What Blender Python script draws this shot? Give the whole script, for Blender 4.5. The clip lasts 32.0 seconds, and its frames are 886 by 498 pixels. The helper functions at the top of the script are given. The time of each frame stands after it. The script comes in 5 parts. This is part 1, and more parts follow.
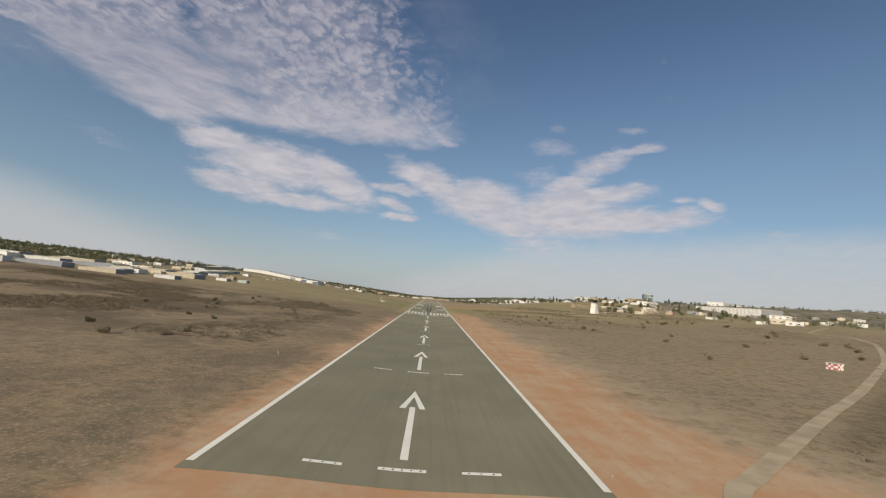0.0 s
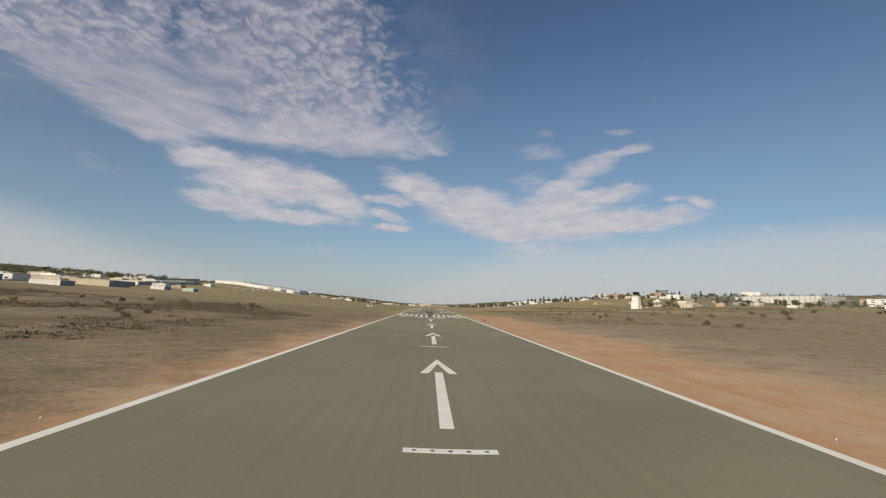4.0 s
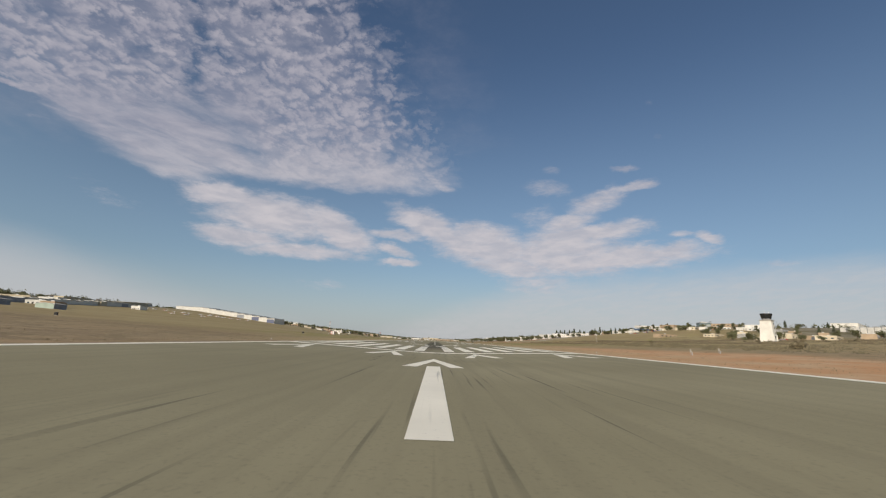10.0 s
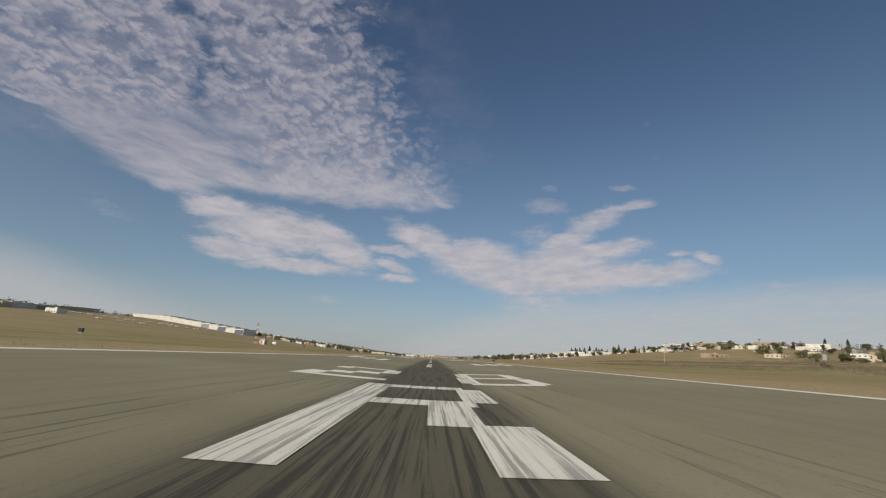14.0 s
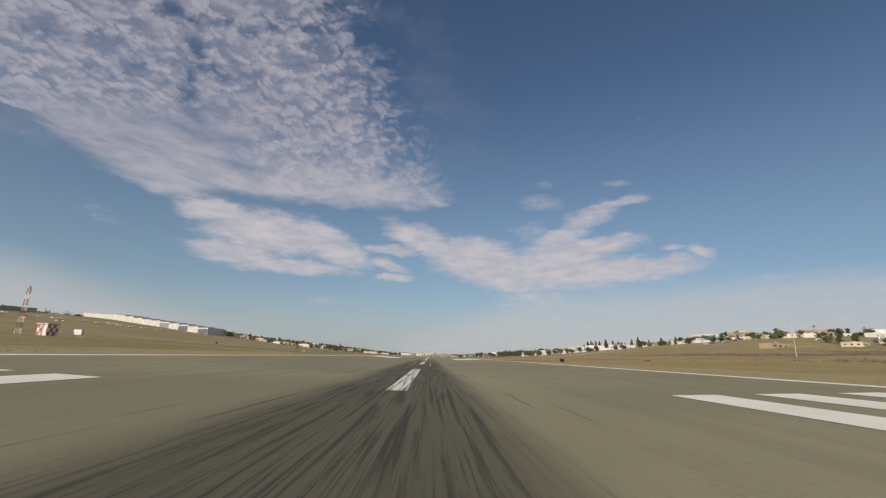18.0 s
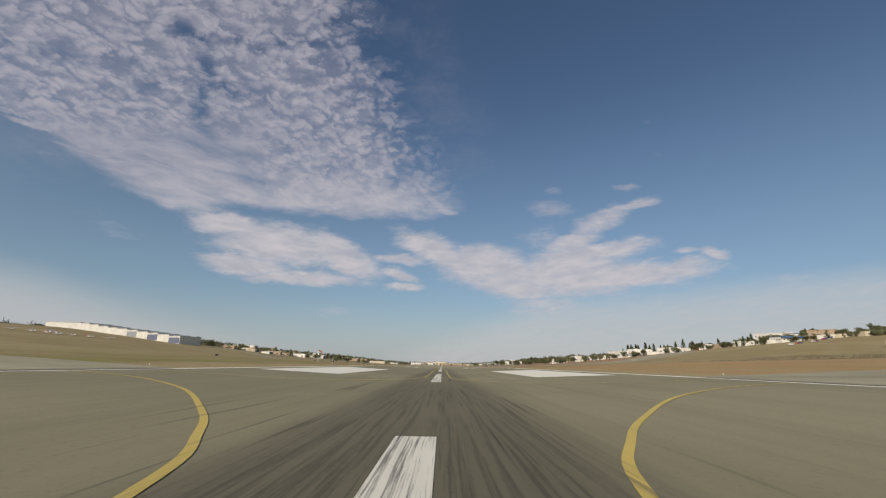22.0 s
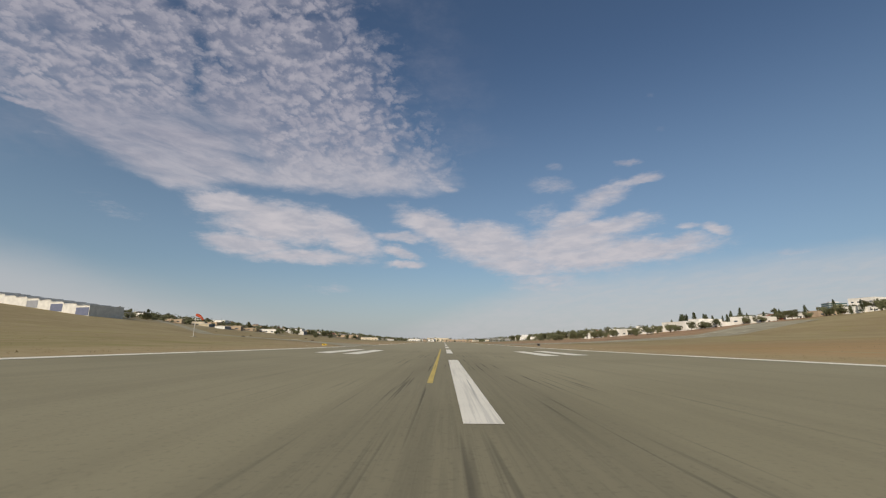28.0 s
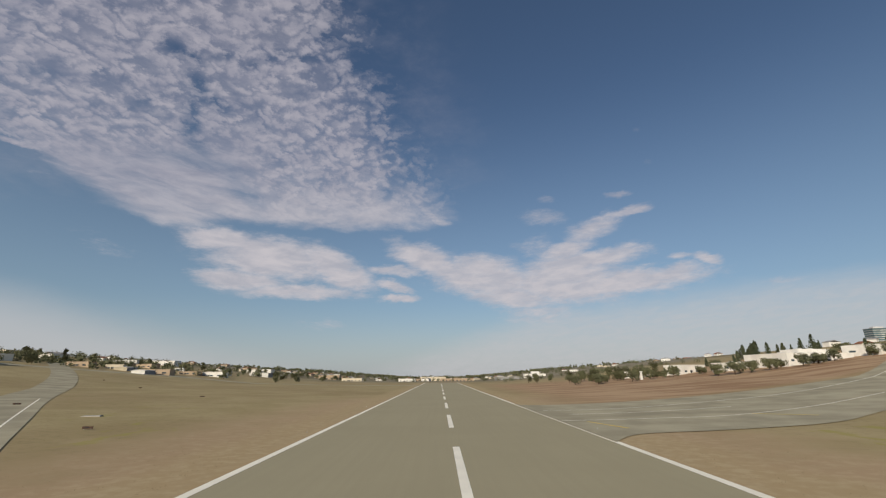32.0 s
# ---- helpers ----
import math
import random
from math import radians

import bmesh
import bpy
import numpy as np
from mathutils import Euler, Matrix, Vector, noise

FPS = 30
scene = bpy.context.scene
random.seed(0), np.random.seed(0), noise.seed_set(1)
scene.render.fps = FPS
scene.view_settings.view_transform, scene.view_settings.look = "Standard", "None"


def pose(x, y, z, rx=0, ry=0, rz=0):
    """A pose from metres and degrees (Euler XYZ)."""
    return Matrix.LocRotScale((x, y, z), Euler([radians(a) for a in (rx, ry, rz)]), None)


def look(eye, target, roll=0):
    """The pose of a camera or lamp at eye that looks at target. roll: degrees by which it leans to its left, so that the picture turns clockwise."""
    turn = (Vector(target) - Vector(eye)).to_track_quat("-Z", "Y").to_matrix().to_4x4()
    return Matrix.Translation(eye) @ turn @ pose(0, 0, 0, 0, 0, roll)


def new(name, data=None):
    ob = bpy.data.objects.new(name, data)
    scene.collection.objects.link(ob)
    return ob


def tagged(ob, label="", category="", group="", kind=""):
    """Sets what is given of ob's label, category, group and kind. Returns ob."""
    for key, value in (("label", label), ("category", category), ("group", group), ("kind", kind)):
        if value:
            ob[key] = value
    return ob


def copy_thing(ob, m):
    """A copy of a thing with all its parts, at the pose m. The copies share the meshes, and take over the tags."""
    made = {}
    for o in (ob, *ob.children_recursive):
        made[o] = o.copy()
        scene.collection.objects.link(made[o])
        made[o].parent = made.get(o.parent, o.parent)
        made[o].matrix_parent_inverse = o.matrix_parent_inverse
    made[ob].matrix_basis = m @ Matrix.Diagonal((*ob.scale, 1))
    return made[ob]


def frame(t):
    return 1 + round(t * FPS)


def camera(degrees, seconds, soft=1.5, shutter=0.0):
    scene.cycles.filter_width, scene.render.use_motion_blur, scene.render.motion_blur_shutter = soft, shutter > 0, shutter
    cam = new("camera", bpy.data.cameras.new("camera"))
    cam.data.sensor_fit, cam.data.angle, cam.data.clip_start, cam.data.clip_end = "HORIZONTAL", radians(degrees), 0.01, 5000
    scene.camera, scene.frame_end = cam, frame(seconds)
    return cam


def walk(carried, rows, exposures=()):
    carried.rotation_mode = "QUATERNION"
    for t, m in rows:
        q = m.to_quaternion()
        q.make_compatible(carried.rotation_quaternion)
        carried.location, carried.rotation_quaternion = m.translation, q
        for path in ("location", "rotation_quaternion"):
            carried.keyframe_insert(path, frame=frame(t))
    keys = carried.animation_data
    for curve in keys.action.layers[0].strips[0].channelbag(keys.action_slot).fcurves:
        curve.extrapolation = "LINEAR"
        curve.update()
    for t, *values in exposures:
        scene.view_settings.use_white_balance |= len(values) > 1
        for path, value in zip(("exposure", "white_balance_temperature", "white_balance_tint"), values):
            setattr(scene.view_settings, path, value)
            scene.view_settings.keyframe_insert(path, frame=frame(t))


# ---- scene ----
cam = camera(92.86, 32.0, soft=1.2, shutter=0.03)
walk(cam, [
    (0.0, pose(1.60, -417.43, 19.96, 96.34, -4.84, -1.56)),
    (0.5, pose(0.91, -399.32, 18.25, 97.16, -3.76, -1.72)),
    (1.0, pose(0.24, -381.10, 16.64, 96.54, -1.78, -2.05)),
    (1.5, pose(-0.36, -362.77, 15.15, 96.33, 0.78, -2.69)),
    (2.0, pose(-0.88, -344.80, 13.75, 96.38, 2.13, -2.77)),
    (2.5, pose(-1.31, -326.96, 12.37, 96.73, 1.23, -2.78)),
    (3.0, pose(-1.58, -308.77, 11.00, 97.34, -1.07, -2.42)),
    (3.5, pose(-1.70, -290.43, 9.66, 97.27, -2.19, -2.08)),
    (5.5, pose(-0.83, -218.61, 5.27, 99.00, -1.46, -1.37)),
    (6.0, pose(-0.60, -201.10, 4.56, 98.67, -1.82, -1.60)),
    (6.5, pose(-0.45, -183.86, 3.90, 98.90, -2.83, -1.65)),
    (7.0, pose(-0.33, -166.87, 3.32, 100.21, -3.05, -1.34)),
    (7.5, pose(-0.26, -150.05, 2.88, 100.65, -2.88, -1.13)),
    (8.0, pose(-0.22, -133.42, 2.57, 100.71, -2.11, -0.84)),
    (8.5, pose(-0.17, -116.96, 2.37, 101.81, -1.67, -1.10)),
    (9.0, pose(-0.11, -100.61, 2.24, 101.49, -2.00, -1.26)),
    (9.5, pose(-0.04, -84.39, 2.12, 101.46, -2.05, -1.20)),
    (10.0, pose(0.03, -68.30, 2.00, 102.22, -2.37, -1.06)),
    (10.5, pose(0.10, -52.33, 1.90, 102.89, -1.90, -0.81)),
    (11.0, pose(0.16, -36.49, 1.84, 102.99, -1.63, -0.67)),
    (11.5, pose(0.22, -20.78, 1.81, 102.63, -2.65, -1.09)),
    (12.0, pose(0.26, -5.21, 1.76, 103.22, -2.75, -1.25)),
    (12.5, pose(0.31, 10.11, 1.69, 103.98, -2.75, -1.26)),
    (13.0, pose(0.34, 25.09, 1.64, 105.19, -1.45, -0.36)),
    (13.5, pose(0.32, 39.76, 1.64, 104.84, -2.36, -0.77)),
    (15.5, pose(0.94, 89.35, 1.73, 104.17, -3.98, -2.28)),
    (16.0, pose(1.02, 103.06, 1.69, 105.34, -1.26, -1.60)),
    (16.5, pose(1.11, 117.01, 1.69, 103.40, -2.04, -1.33)),
    (17.0, pose(1.17, 130.95, 1.65, 104.90, -0.78, -1.94)),
    (17.5, pose(1.28, 144.64, 1.61, 104.96, -1.62, -2.18)),
    (18.0, pose(1.45, 158.09, 1.60, 104.26, -1.87, -1.72)),
    (18.5, pose(1.53, 171.46, 1.58, 104.18, -1.56, -0.11)),
    (19.0, pose(1.46, 184.85, 1.55, 104.62, -1.01, -0.04)),
    (19.5, pose(1.38, 198.24, 1.53, 105.26, -1.09, -0.59)),
    (20.0, pose(1.33, 211.55, 1.54, 104.00, -1.48, -0.81)),
    (20.5, pose(1.24, 224.65, 1.55, 104.27, -0.84, -0.67)),
    (21.0, pose(1.07, 237.46, 1.56, 103.57, -0.86, -0.11)),
    (21.5, pose(0.83, 249.89, 1.57, 104.43, -0.82, 0.26)),
    (22.0, pose(0.56, 261.94, 1.58, 105.35, -0.95, -0.08)),
    (22.5, pose(0.30, 273.73, 1.59, 105.75, -1.54, -1.49)),
    (23.0, pose(0.13, 285.34, 1.60, 105.43, -1.63, -1.95)),
    (23.5, pose(0.09, 296.83, 1.59, 105.52, -1.56, -1.09)),
    (24.0, pose(0.08, 308.30, 1.59, 105.00, -1.15, -0.52)),
    (24.5, pose(0.05, 319.88, 1.62, 103.39, -1.49, -0.19)),
    (25.0, pose(-0.05, 331.62, 1.63, 103.28, -1.43, -0.74)),
    (25.5, pose(-0.19, 343.47, 1.61, 103.59, -1.47, -1.21)),
    (27.5, pose(-0.60, 392.45, 1.87, 101.68, -1.97, 0.01)),
    (28.0, pose(-0.91, 406.07, 1.83, 102.29, -0.56, 0.10)),
    (28.5, pose(-1.30, 420.23, 1.82, 103.07, 0.90, -1.05)),
    (29.0, pose(-1.70, 435.08, 1.98, 104.44, 0.40, -2.16)),
    (29.5, pose(-1.87, 450.35, 2.53, 105.48, -0.42, -1.87)),
    (30.0, pose(-1.83, 465.61, 3.54, 105.54, -1.23, -1.26)),
    (30.5, pose(-1.92, 480.21, 4.88, 105.96, -2.39, -0.96)),
    (31.0, pose(-2.08, 494.51, 6.32, 106.48, -3.35, -1.01)),
    (31.5, pose(-2.15, 509.46, 7.75, 106.50, -2.07, -0.93)),
    (32.0, pose(-2.19, 524.80, 9.19, 106.78, 0.45, -0.46)),
], exposures=[(0.0, 0.02), (6.0, 0.02), (12.0, -0.06), (13.0, -0.16), (16.0, -0.16), (17.5, -0.07), (20.0, -0.05), (32.0, -0.05)])

# ---- sky, sun ----
SUN_EL, SUN_AZ = 25.0, 207.0     # degrees; azimuth clockwise from the runway's heading


def sky_world():
    world = bpy.data.worlds.new("sky")
    scene.world = world
    world.use_nodes = True
    nt = world.node_tree
    nt.nodes.clear()

    def node(kind):
        return nt.nodes.new(kind)

    def put(sock, v):
        if isinstance(v, (int, float)):
            sock.default_value = v
        elif isinstance(v, tuple):
            sock.default_value = v
        else:
            nt.links.new(v, sock)

    def m(op, a, b=0.0, c=0.0, clamp=False):
        n = node("ShaderNodeMath")
        n.operation = op
        n.use_clamp = clamp
        for s, v in zip(n.inputs, (a, b, c)):
            put(s, v)
        return n.outputs[0]

    def dot(a, b):
        n = node("ShaderNodeVectorMath")
        n.operation = "DOT_PRODUCT"
        put(n.inputs[0], a)
        put(n.inputs[1], b)
        return n.outputs["Value"]

    def ramp(v, lo, hi):
        n = node("ShaderNodeMapRange")
        n.interpolation_type = "SMOOTHSTEP"
        put(n.inputs[0], v)
        put(n.inputs[1], lo)
        put(n.inputs[2], hi)
        return n.outputs[0]

    def noise_tex(vec, scale, detail, rough, distortion=0.0):
        n = node("ShaderNodeTexNoise")
        put(n.inputs["Vector"], vec)
        n.inputs["Scale"].default_value = scale
        n.inputs["Detail"].default_value = detail
        n.inputs["Roughness"].default_value = rough
        n.inputs["Distortion"].default_value = distortion
        return n.outputs["Fac"]

    def mix(f, a, b):
        n = node("ShaderNodeMix")
        n.data_type = "RGBA"
        put(n.inputs[0], f)
        put(n.inputs[6], a)
        put(n.inputs[7], b)
        return n.outputs[2]

    way = node("ShaderNodeTexCoord").outputs["Generated"]
    sky = node("ShaderNodeTexSky")
    sky.sky_type = "NISHITA"
    sky.sun_disc = False
    sky.sun_elevation, sky.sun_rotation = radians(SUN_EL), radians(SUN_AZ)
    sky.air_density, sky.dust_density, sky.ozone_density = 1.0, 0.9, 3.2
    scaled = node("ShaderNodeVectorMath")
    scaled.operation = "SCALE"
    put(scaled.inputs[0], sky.outputs[0])
    scaled.inputs["Scale"].default_value = 0.080
    base = scaled.outputs[0]

    # the cloud chart: a plane square to one heading
    fwd = m("MAXIMUM", dot(way, (-0.0037, 0.9676, 0.2523)), 0.08)
    su = m("DIVIDE", dot(way, (0.9998, -0.0007, 0.0176)), fwd)
    sv = m("DIVIDE", dot(way, (-0.0172, -0.2523, 0.9675)), fwd)
    # flat layer coordinates for the cells
    up = dot(way, (0.0, 0.0, 1.0))
    lift = m("ADD", m("MAXIMUM", up, 0.0), 0.10)
    layer = node("ShaderNodeCombineXYZ")
    put(layer.inputs[0], m("DIVIDE", dot(way, (1.0, 0.0, 0.0)), lift))
    put(layer.inputs[1], m("DIVIDE", dot(way, (0.0, 1.0, 0.0)), lift))
    lay = layer.outputs[0]
    drift = node("ShaderNodeVectorMath")
    drift.operation = "MULTIPLY"
    put(drift.inputs[0], way)
    drift.inputs[1].default_value = (1.0, 1.0, 2.2)
    wob = m("SUBTRACT", noise_tex(drift.outputs[0], 5.0, 5, 0.62), 0.5)
    wob2 = m("SUBTRACT", noise_tex(drift.outputs[0], 13.0, 5, 0.62), 0.5)
    ragged = m("ADD", m("MULTIPLY", wob, 0.16), m("MULTIPLY", wob2, 0.09))

    def below(c0, slope_u, slope_v, lo, hi, rough=1.0):
        """1 where c0 + slope_u * su + slope_v * sv is over hi, 0 where it is under lo, with a ragged edge."""
        v = m("ADD", m("MULTIPLY", su, slope_u), m("MULTIPLY", sv, slope_v))
        return ramp(m("ADD", m("ADD", v, c0), m("MULTIPLY", ragged, rough)), lo, hi)

    su2 = m("ADD", su, m("MULTIPLY", wob, 0.060))
    sv2 = m("ADD", sv, m("MULTIPLY", wob2, 0.034))
    spot = node("ShaderNodeCombineXYZ")
    put(spot.inputs[0], su2)
    put(spot.inputs[1], sv2)
    put(spot.inputs[2], 1.0)

    def bank(cx, cy, a, b, turn, weight):
        """A flat-topped oval: centre, half axes, turn in degrees and weight."""
        c, s = math.cos(radians(turn)), math.sin(radians(turn))
        p = dot(spot.outputs[0], (c / a, s / a, -(cx * c + cy * s) / a))
        q = dot(spot.outputs[0], (-s / b, c / b, (cx * s - cy * c) / b))
        r = m("MULTIPLY_ADD", p, p, m("MULTIPLY", q, q))
        return m("MULTIPLY", m("POWER", 2.718, m("MULTIPLY", m("POWER", r, 1.5), -0.7)), weight)

    def field(rows):
        total = bank(*rows[0])
        for row in rows[1:]:
            total = m("MAXIMUM", total, bank(*row))
        return total

    def scaled_by(vec, by):
        n = node("ShaderNodeVectorMath")
        n.operation = "MULTIPLY"
        put(n.inputs[0], vec)
        n.inputs[1].default_value = by
        return n.outputs[0]

    # cell coordinates: smaller and flatter towards the horizon
    den = m("MAXIMUM", m("ADD", sv, 0.45), 0.05)
    cellmap = node("ShaderNodeCombineXYZ")
    put(cellmap.inputs[0], m("DIVIDE", su, den))
    put(cellmap.inputs[1], m("MULTIPLY", m("LOGARITHM", den, 2.718), 1.35))
    grid = cellmap.outputs[0]
    warped = node("ShaderNodeVectorMath")
    warped.operation = "ADD"
    put(warped.inputs[0], grid)
    shift = node("ShaderNodeCombineXYZ")
    put(shift.inputs[0], m("MULTIPLY", m("SUBTRACT", noise_tex(grid, 9.0, 5, 0.65), 0.5), 0.20))
    put(shift.inputs[1], m("MULTIPLY", m("SUBTRACT", noise_tex(way, 14.0, 5, 0.65), 0.5), 0.16))
    put(warped.inputs[1], shift.outputs[0])
    # rounded cells with thin cracks between them, and looser tufts of two sizes
    cell = node("ShaderNodeTexVoronoi")
    cell.feature = "SMOOTH_F1"
    put(cell.inputs["Vector"], warped.outputs[0])
    cell.inputs["Scale"].default_value = 30.0
    cell.inputs["Smoothness"].default_value = 0.45
    puff = ramp(m("ADD", cell.outputs["Distance"], m("MULTIPLY", m("SUBTRACT", noise_tex(grid, 36.0, 3, 0.5), 0.5), 0.75)), 0.92, 0.12)
    tuft = noise_tex(warped.outputs[0], 13.0, 4, 0.55)
    broad = noise_tex(grid, 4.5, 4, 0.55)
    # combed fibres in the lower part of the bank, running down to one side
    tilt = node("ShaderNodeCombineXYZ")
    put(tilt.inputs[0], m("MULTIPLY_ADD", su2, 0.955, m("MULTIPLY", sv2, -0.295)))
    put(tilt.inputs[1], m("MULTIPLY_ADD", su2, 0.295, m("MULTIPLY", sv2, 0.955)))
    fibre = noise_tex(scaled_by(tilt.outputs[0], (5.0, 34.0, 1.0)), 1.0, 6, 0.62, 0.5)
    combed = scaled_by(grid, (0.60, 1.30, 1.0))
    bands = noise_tex(combed, 15.0, 4, 0.56, 0.3)
    low = ramp(sv, 0.26, 0.05)
    side = m("MULTIPLY", ramp(su, -0.36, -0.50), ramp(sv, 0.36, 0.24))
    loose = m("ADD", m("MULTIPLY", puff, 0.50), m("MULTIPLY", tuft, 0.44))
    loose = m("MULTIPLY_ADD", low, m("SUBTRACT", m("MULTIPLY_ADD", bands, 0.8, 0.20), loose), loose)
    loose = m("MULTIPLY_ADD", side, m("SUBTRACT", m("MULTIPLY_ADD", fibre, 1.1, 0.02), loose), loose)
    # the great bank of altocumulus: three soft edges, and blue lanes through it
    mass = m("MULTIPLY", m("MULTIPLY", below(0.265, 0.56, 1.0, -0.02, 0.055, 0.40), below(-0.080, 0.02, 1.0, -0.008, 0.030, 0.30)),
             below(0.058, -1.0, -0.42, -0.10, 0.16, 1.0))
    lanes = field([(-0.607, 0.524, 0.056, 0.017, -30, 0.8), (-0.566, 0.440, 0.020, 0.040, 12, 1), (-0.523, 0.397, 0.035, 0.015, -25, 0.8), (-0.585, 0.357, 0.023, 0.046, -5, 1), (-0.576, 0.301, 0.046, 0.013, -35, 0.8),
        (-0.540, 0.252, 0.107, 0.015, -14, 0.8), (-0.459, 0.196, 0.062, 0.023, -45, 0.8), (-0.486, 0.114, 0.062, 0.013, -4, 0.8), (-0.254, 0.551, 0.074, 0.021, -25, 0.7), (-0.288, 0.507, 0.080, 0.012, 0, 0.6),
        (-0.154, 0.484, 0.067, 0.013, 25, 0.7), (-0.683, 0.410, 0.056, 0.011, 15, 0.45), (-0.958, 0.491, 0.067, 0.013, -15, 0.4), (-0.502, 0.511, 0.040, 0.011, 0, 0.5), (-0.395, 0.504, 0.067, 0.012, 20, 0.4),
        (-0.113, 0.169, 0.021, 0.015, 0, 0.5)])
    fill = m("SUBTRACT", m("MULTIPLY_ADD", m("SUBTRACT", broad, 0.5), 0.5, m("MULTIPLY", mass, 1.02)), m("MULTIPLY", lanes, 0.48))
    a1 = m("MULTIPLY", ramp(m("ADD", fill, m("MULTIPLY", m("SUBTRACT", loose, 0.5), 1.05)), 0.10, 1.38), ramp(mass, 0.0, 0.25))
    # thin flecks trailing off beyond its edge
    flecks = m("MULTIPLY", below(0.30, -1.0, -0.36, -0.02, 0.30, 0.6), below(-0.16, 0.0, 1.0, 0.0, 0.10, 0.8))
    a1 = m("MAXIMUM", a1, m("MULTIPLY", flecks, m("MULTIPLY", ramp(noise_tex(drift.outputs[0], 7.0, 6, 0.65), 0.38, 0.72), 0.20)))
    # lower banks and wisps
    sheet = field([(-0.522, 0.073, 0.083, 0.029, -8, 1), (-0.395, 0.024, 0.150, 0.044, -9, 1), (-0.247, -0.002, 0.097, 0.036, -27, 1), (-0.469, -0.024, 0.105, 0.023, -7, 1), (-0.334, -0.056, 0.150, 0.017, -3, 0.85),
        (-0.080, 0.051, 0.056, 0.017, -22, 0.5), (-0.013, 0.006, 0.088, 0.032, -20, 1), (-0.100, -0.013, 0.078, 0.012, -4, 0.75), (0.115, -0.032, 0.139, 0.044, -10, 1), (0.188, -0.080, 0.115, 0.023, -6, 0.9),
        (0.309, -0.048, 0.161, 0.051, 0, 1), (0.470, -0.048, 0.177, 0.029, 5, 1), (0.550, -0.032, 0.083, 0.021, 10, 0.9), (0.242, -0.116, 0.088, 0.021, 0, 0.6), (-0.107, -0.048, 0.048, 0.011, -16, 0.85),
        (-0.089, -0.076, 0.046, 0.009, 2, 0.9), (0.363, 0.003, 0.141, 0.021, 9, 0.95), (0.309, 0.024, 0.070, 0.027, 15, 0.75), (0.430, 0.016, 0.070, 0.016, 10, 0.75), (0.372, 0.078, 0.072, 0.027, 24, 0.72),
        (0.416, 0.108, 0.083, 0.013, 15, 0.68), (0.477, 0.121, 0.038, 0.008, 12, 0.75), (0.259, 0.105, 0.056, 0.016, -4, 0.36), (0.242, 0.038, 0.054, 0.024, 0, 0.42), (0.430, 0.160, 0.032, 0.008, 8, 0.65),
        (0.262, 0.148, 0.019, 0.011, 0, 0.36), (0.586, 0.011, 0.032, 0.008, 5, 0.6), (0.644, 0.003, 0.035, 0.012, -12, 0.75), (-0.003, 0.118, 0.040, 0.013, -32, 0.55), (-0.985, 0.311, 0.070, 0.007, -19, 0.75),
        (-0.938, 0.242, 0.040, 0.005, -12, 0.35), (-0.267, -0.132, 0.056, 0.012, 0, 0.35), (0.510, 0.239, 0.013, 0.008, 20, 0.22), (0.838, -0.051, 0.054, 0.008, 6, 0.4), (-0.790, 0.069, 0.094, 0.029, -20, 0.22),
        (0.490, 0.314, 0.011, 0.009, 0, 0.18)])
    lumps = ramp(noise_tex(combed, 11.0, 5, 0.58, 0.5), 0.25, 0.75)
    streaks = m("ADD", m("MULTIPLY", noise_tex(drift.outputs[0], 9.0, 7, 0.64, 0.5), 0.40), m("MULTIPLY", noise_tex(combed, 13.0, 6, 0.60, 0.4), 0.35))
    streaks = m("ADD", streaks, m("MULTIPLY", noise_tex(combed, 38.0, 6, 0.66, 0.3), 0.25))
    a2 = m("MULTIPLY", ramp(m("ADD", sheet, m("MULTIPLY", m("SUBTRACT", streaks, 0.5), 2.0)), 0.08, 0.95), ramp(sheet, 0.02, 0.22))
    alpha = m("MAXIMUM", m("MULTIPLY", a1, m("MULTIPLY_ADD", low, 0.08, 0.80)), m("MULTIPLY", a2, m("ADD", 0.80, m("MULTIPLY", lumps, 0.16))), clamp=True)
    # thin veils over the horizon, thicker to one side
    top = m("MAXIMUM", m("MULTIPLY_ADD", su, -0.36, 0.200), m("MULTIPLY_ADD", su, -0.095, 0.136))
    veil_r = m("MULTIPLY", ramp(m("ADD", m("SUBTRACT", m("MULTIPLY", sv, -1.0), top), m("MULTIPLY", ragged, 0.25)), -0.030, 0.055), 0.60)
    veil_l = m("MULTIPLY", ramp(m("ADD", m("SUBTRACT", m("MULTIPLY", sv, -1.0), m("MULTIPLY_ADD", su, 0.33, 0.36)), m("MULTIPLY", ragged, 0.3)), -0.05, 0.10), 0.62)
    haze = m("MULTIPLY", ramp(up, 0.62, 0.0), 0.36)
    base = mix(haze, base, (0.335, 0.452, 0.525, 1))
    base = mix(m("MULTIPLY", ramp(up, 0.17, 0.0), 0.55), base, (0.455, 0.470, 0.490, 1))
    veiled = mix(m("MAXIMUM", m("MULTIPLY", veil_r, m("ADD", 0.75, m("MULTIPLY", lumps, 0.4))), veil_l), base, (0.545, 0.540, 0.555, 1))
    shade = ramp(m("ADD", m("MULTIPLY", loose, 0.62), m("MULTIPLY", lumps, 0.38)), 0.15, 0.85)
    lit = mix(low, (0.490, 0.462, 0.510, 1), (0.60, 0.565, 0.59, 1))
    cloud = mix(shade, mix(low, (0.315, 0.312, 0.385, 1), (0.465, 0.450, 0.495, 1)), lit)
    full = mix(alpha, veiled, cloud)
    back = node("ShaderNodeBackground")
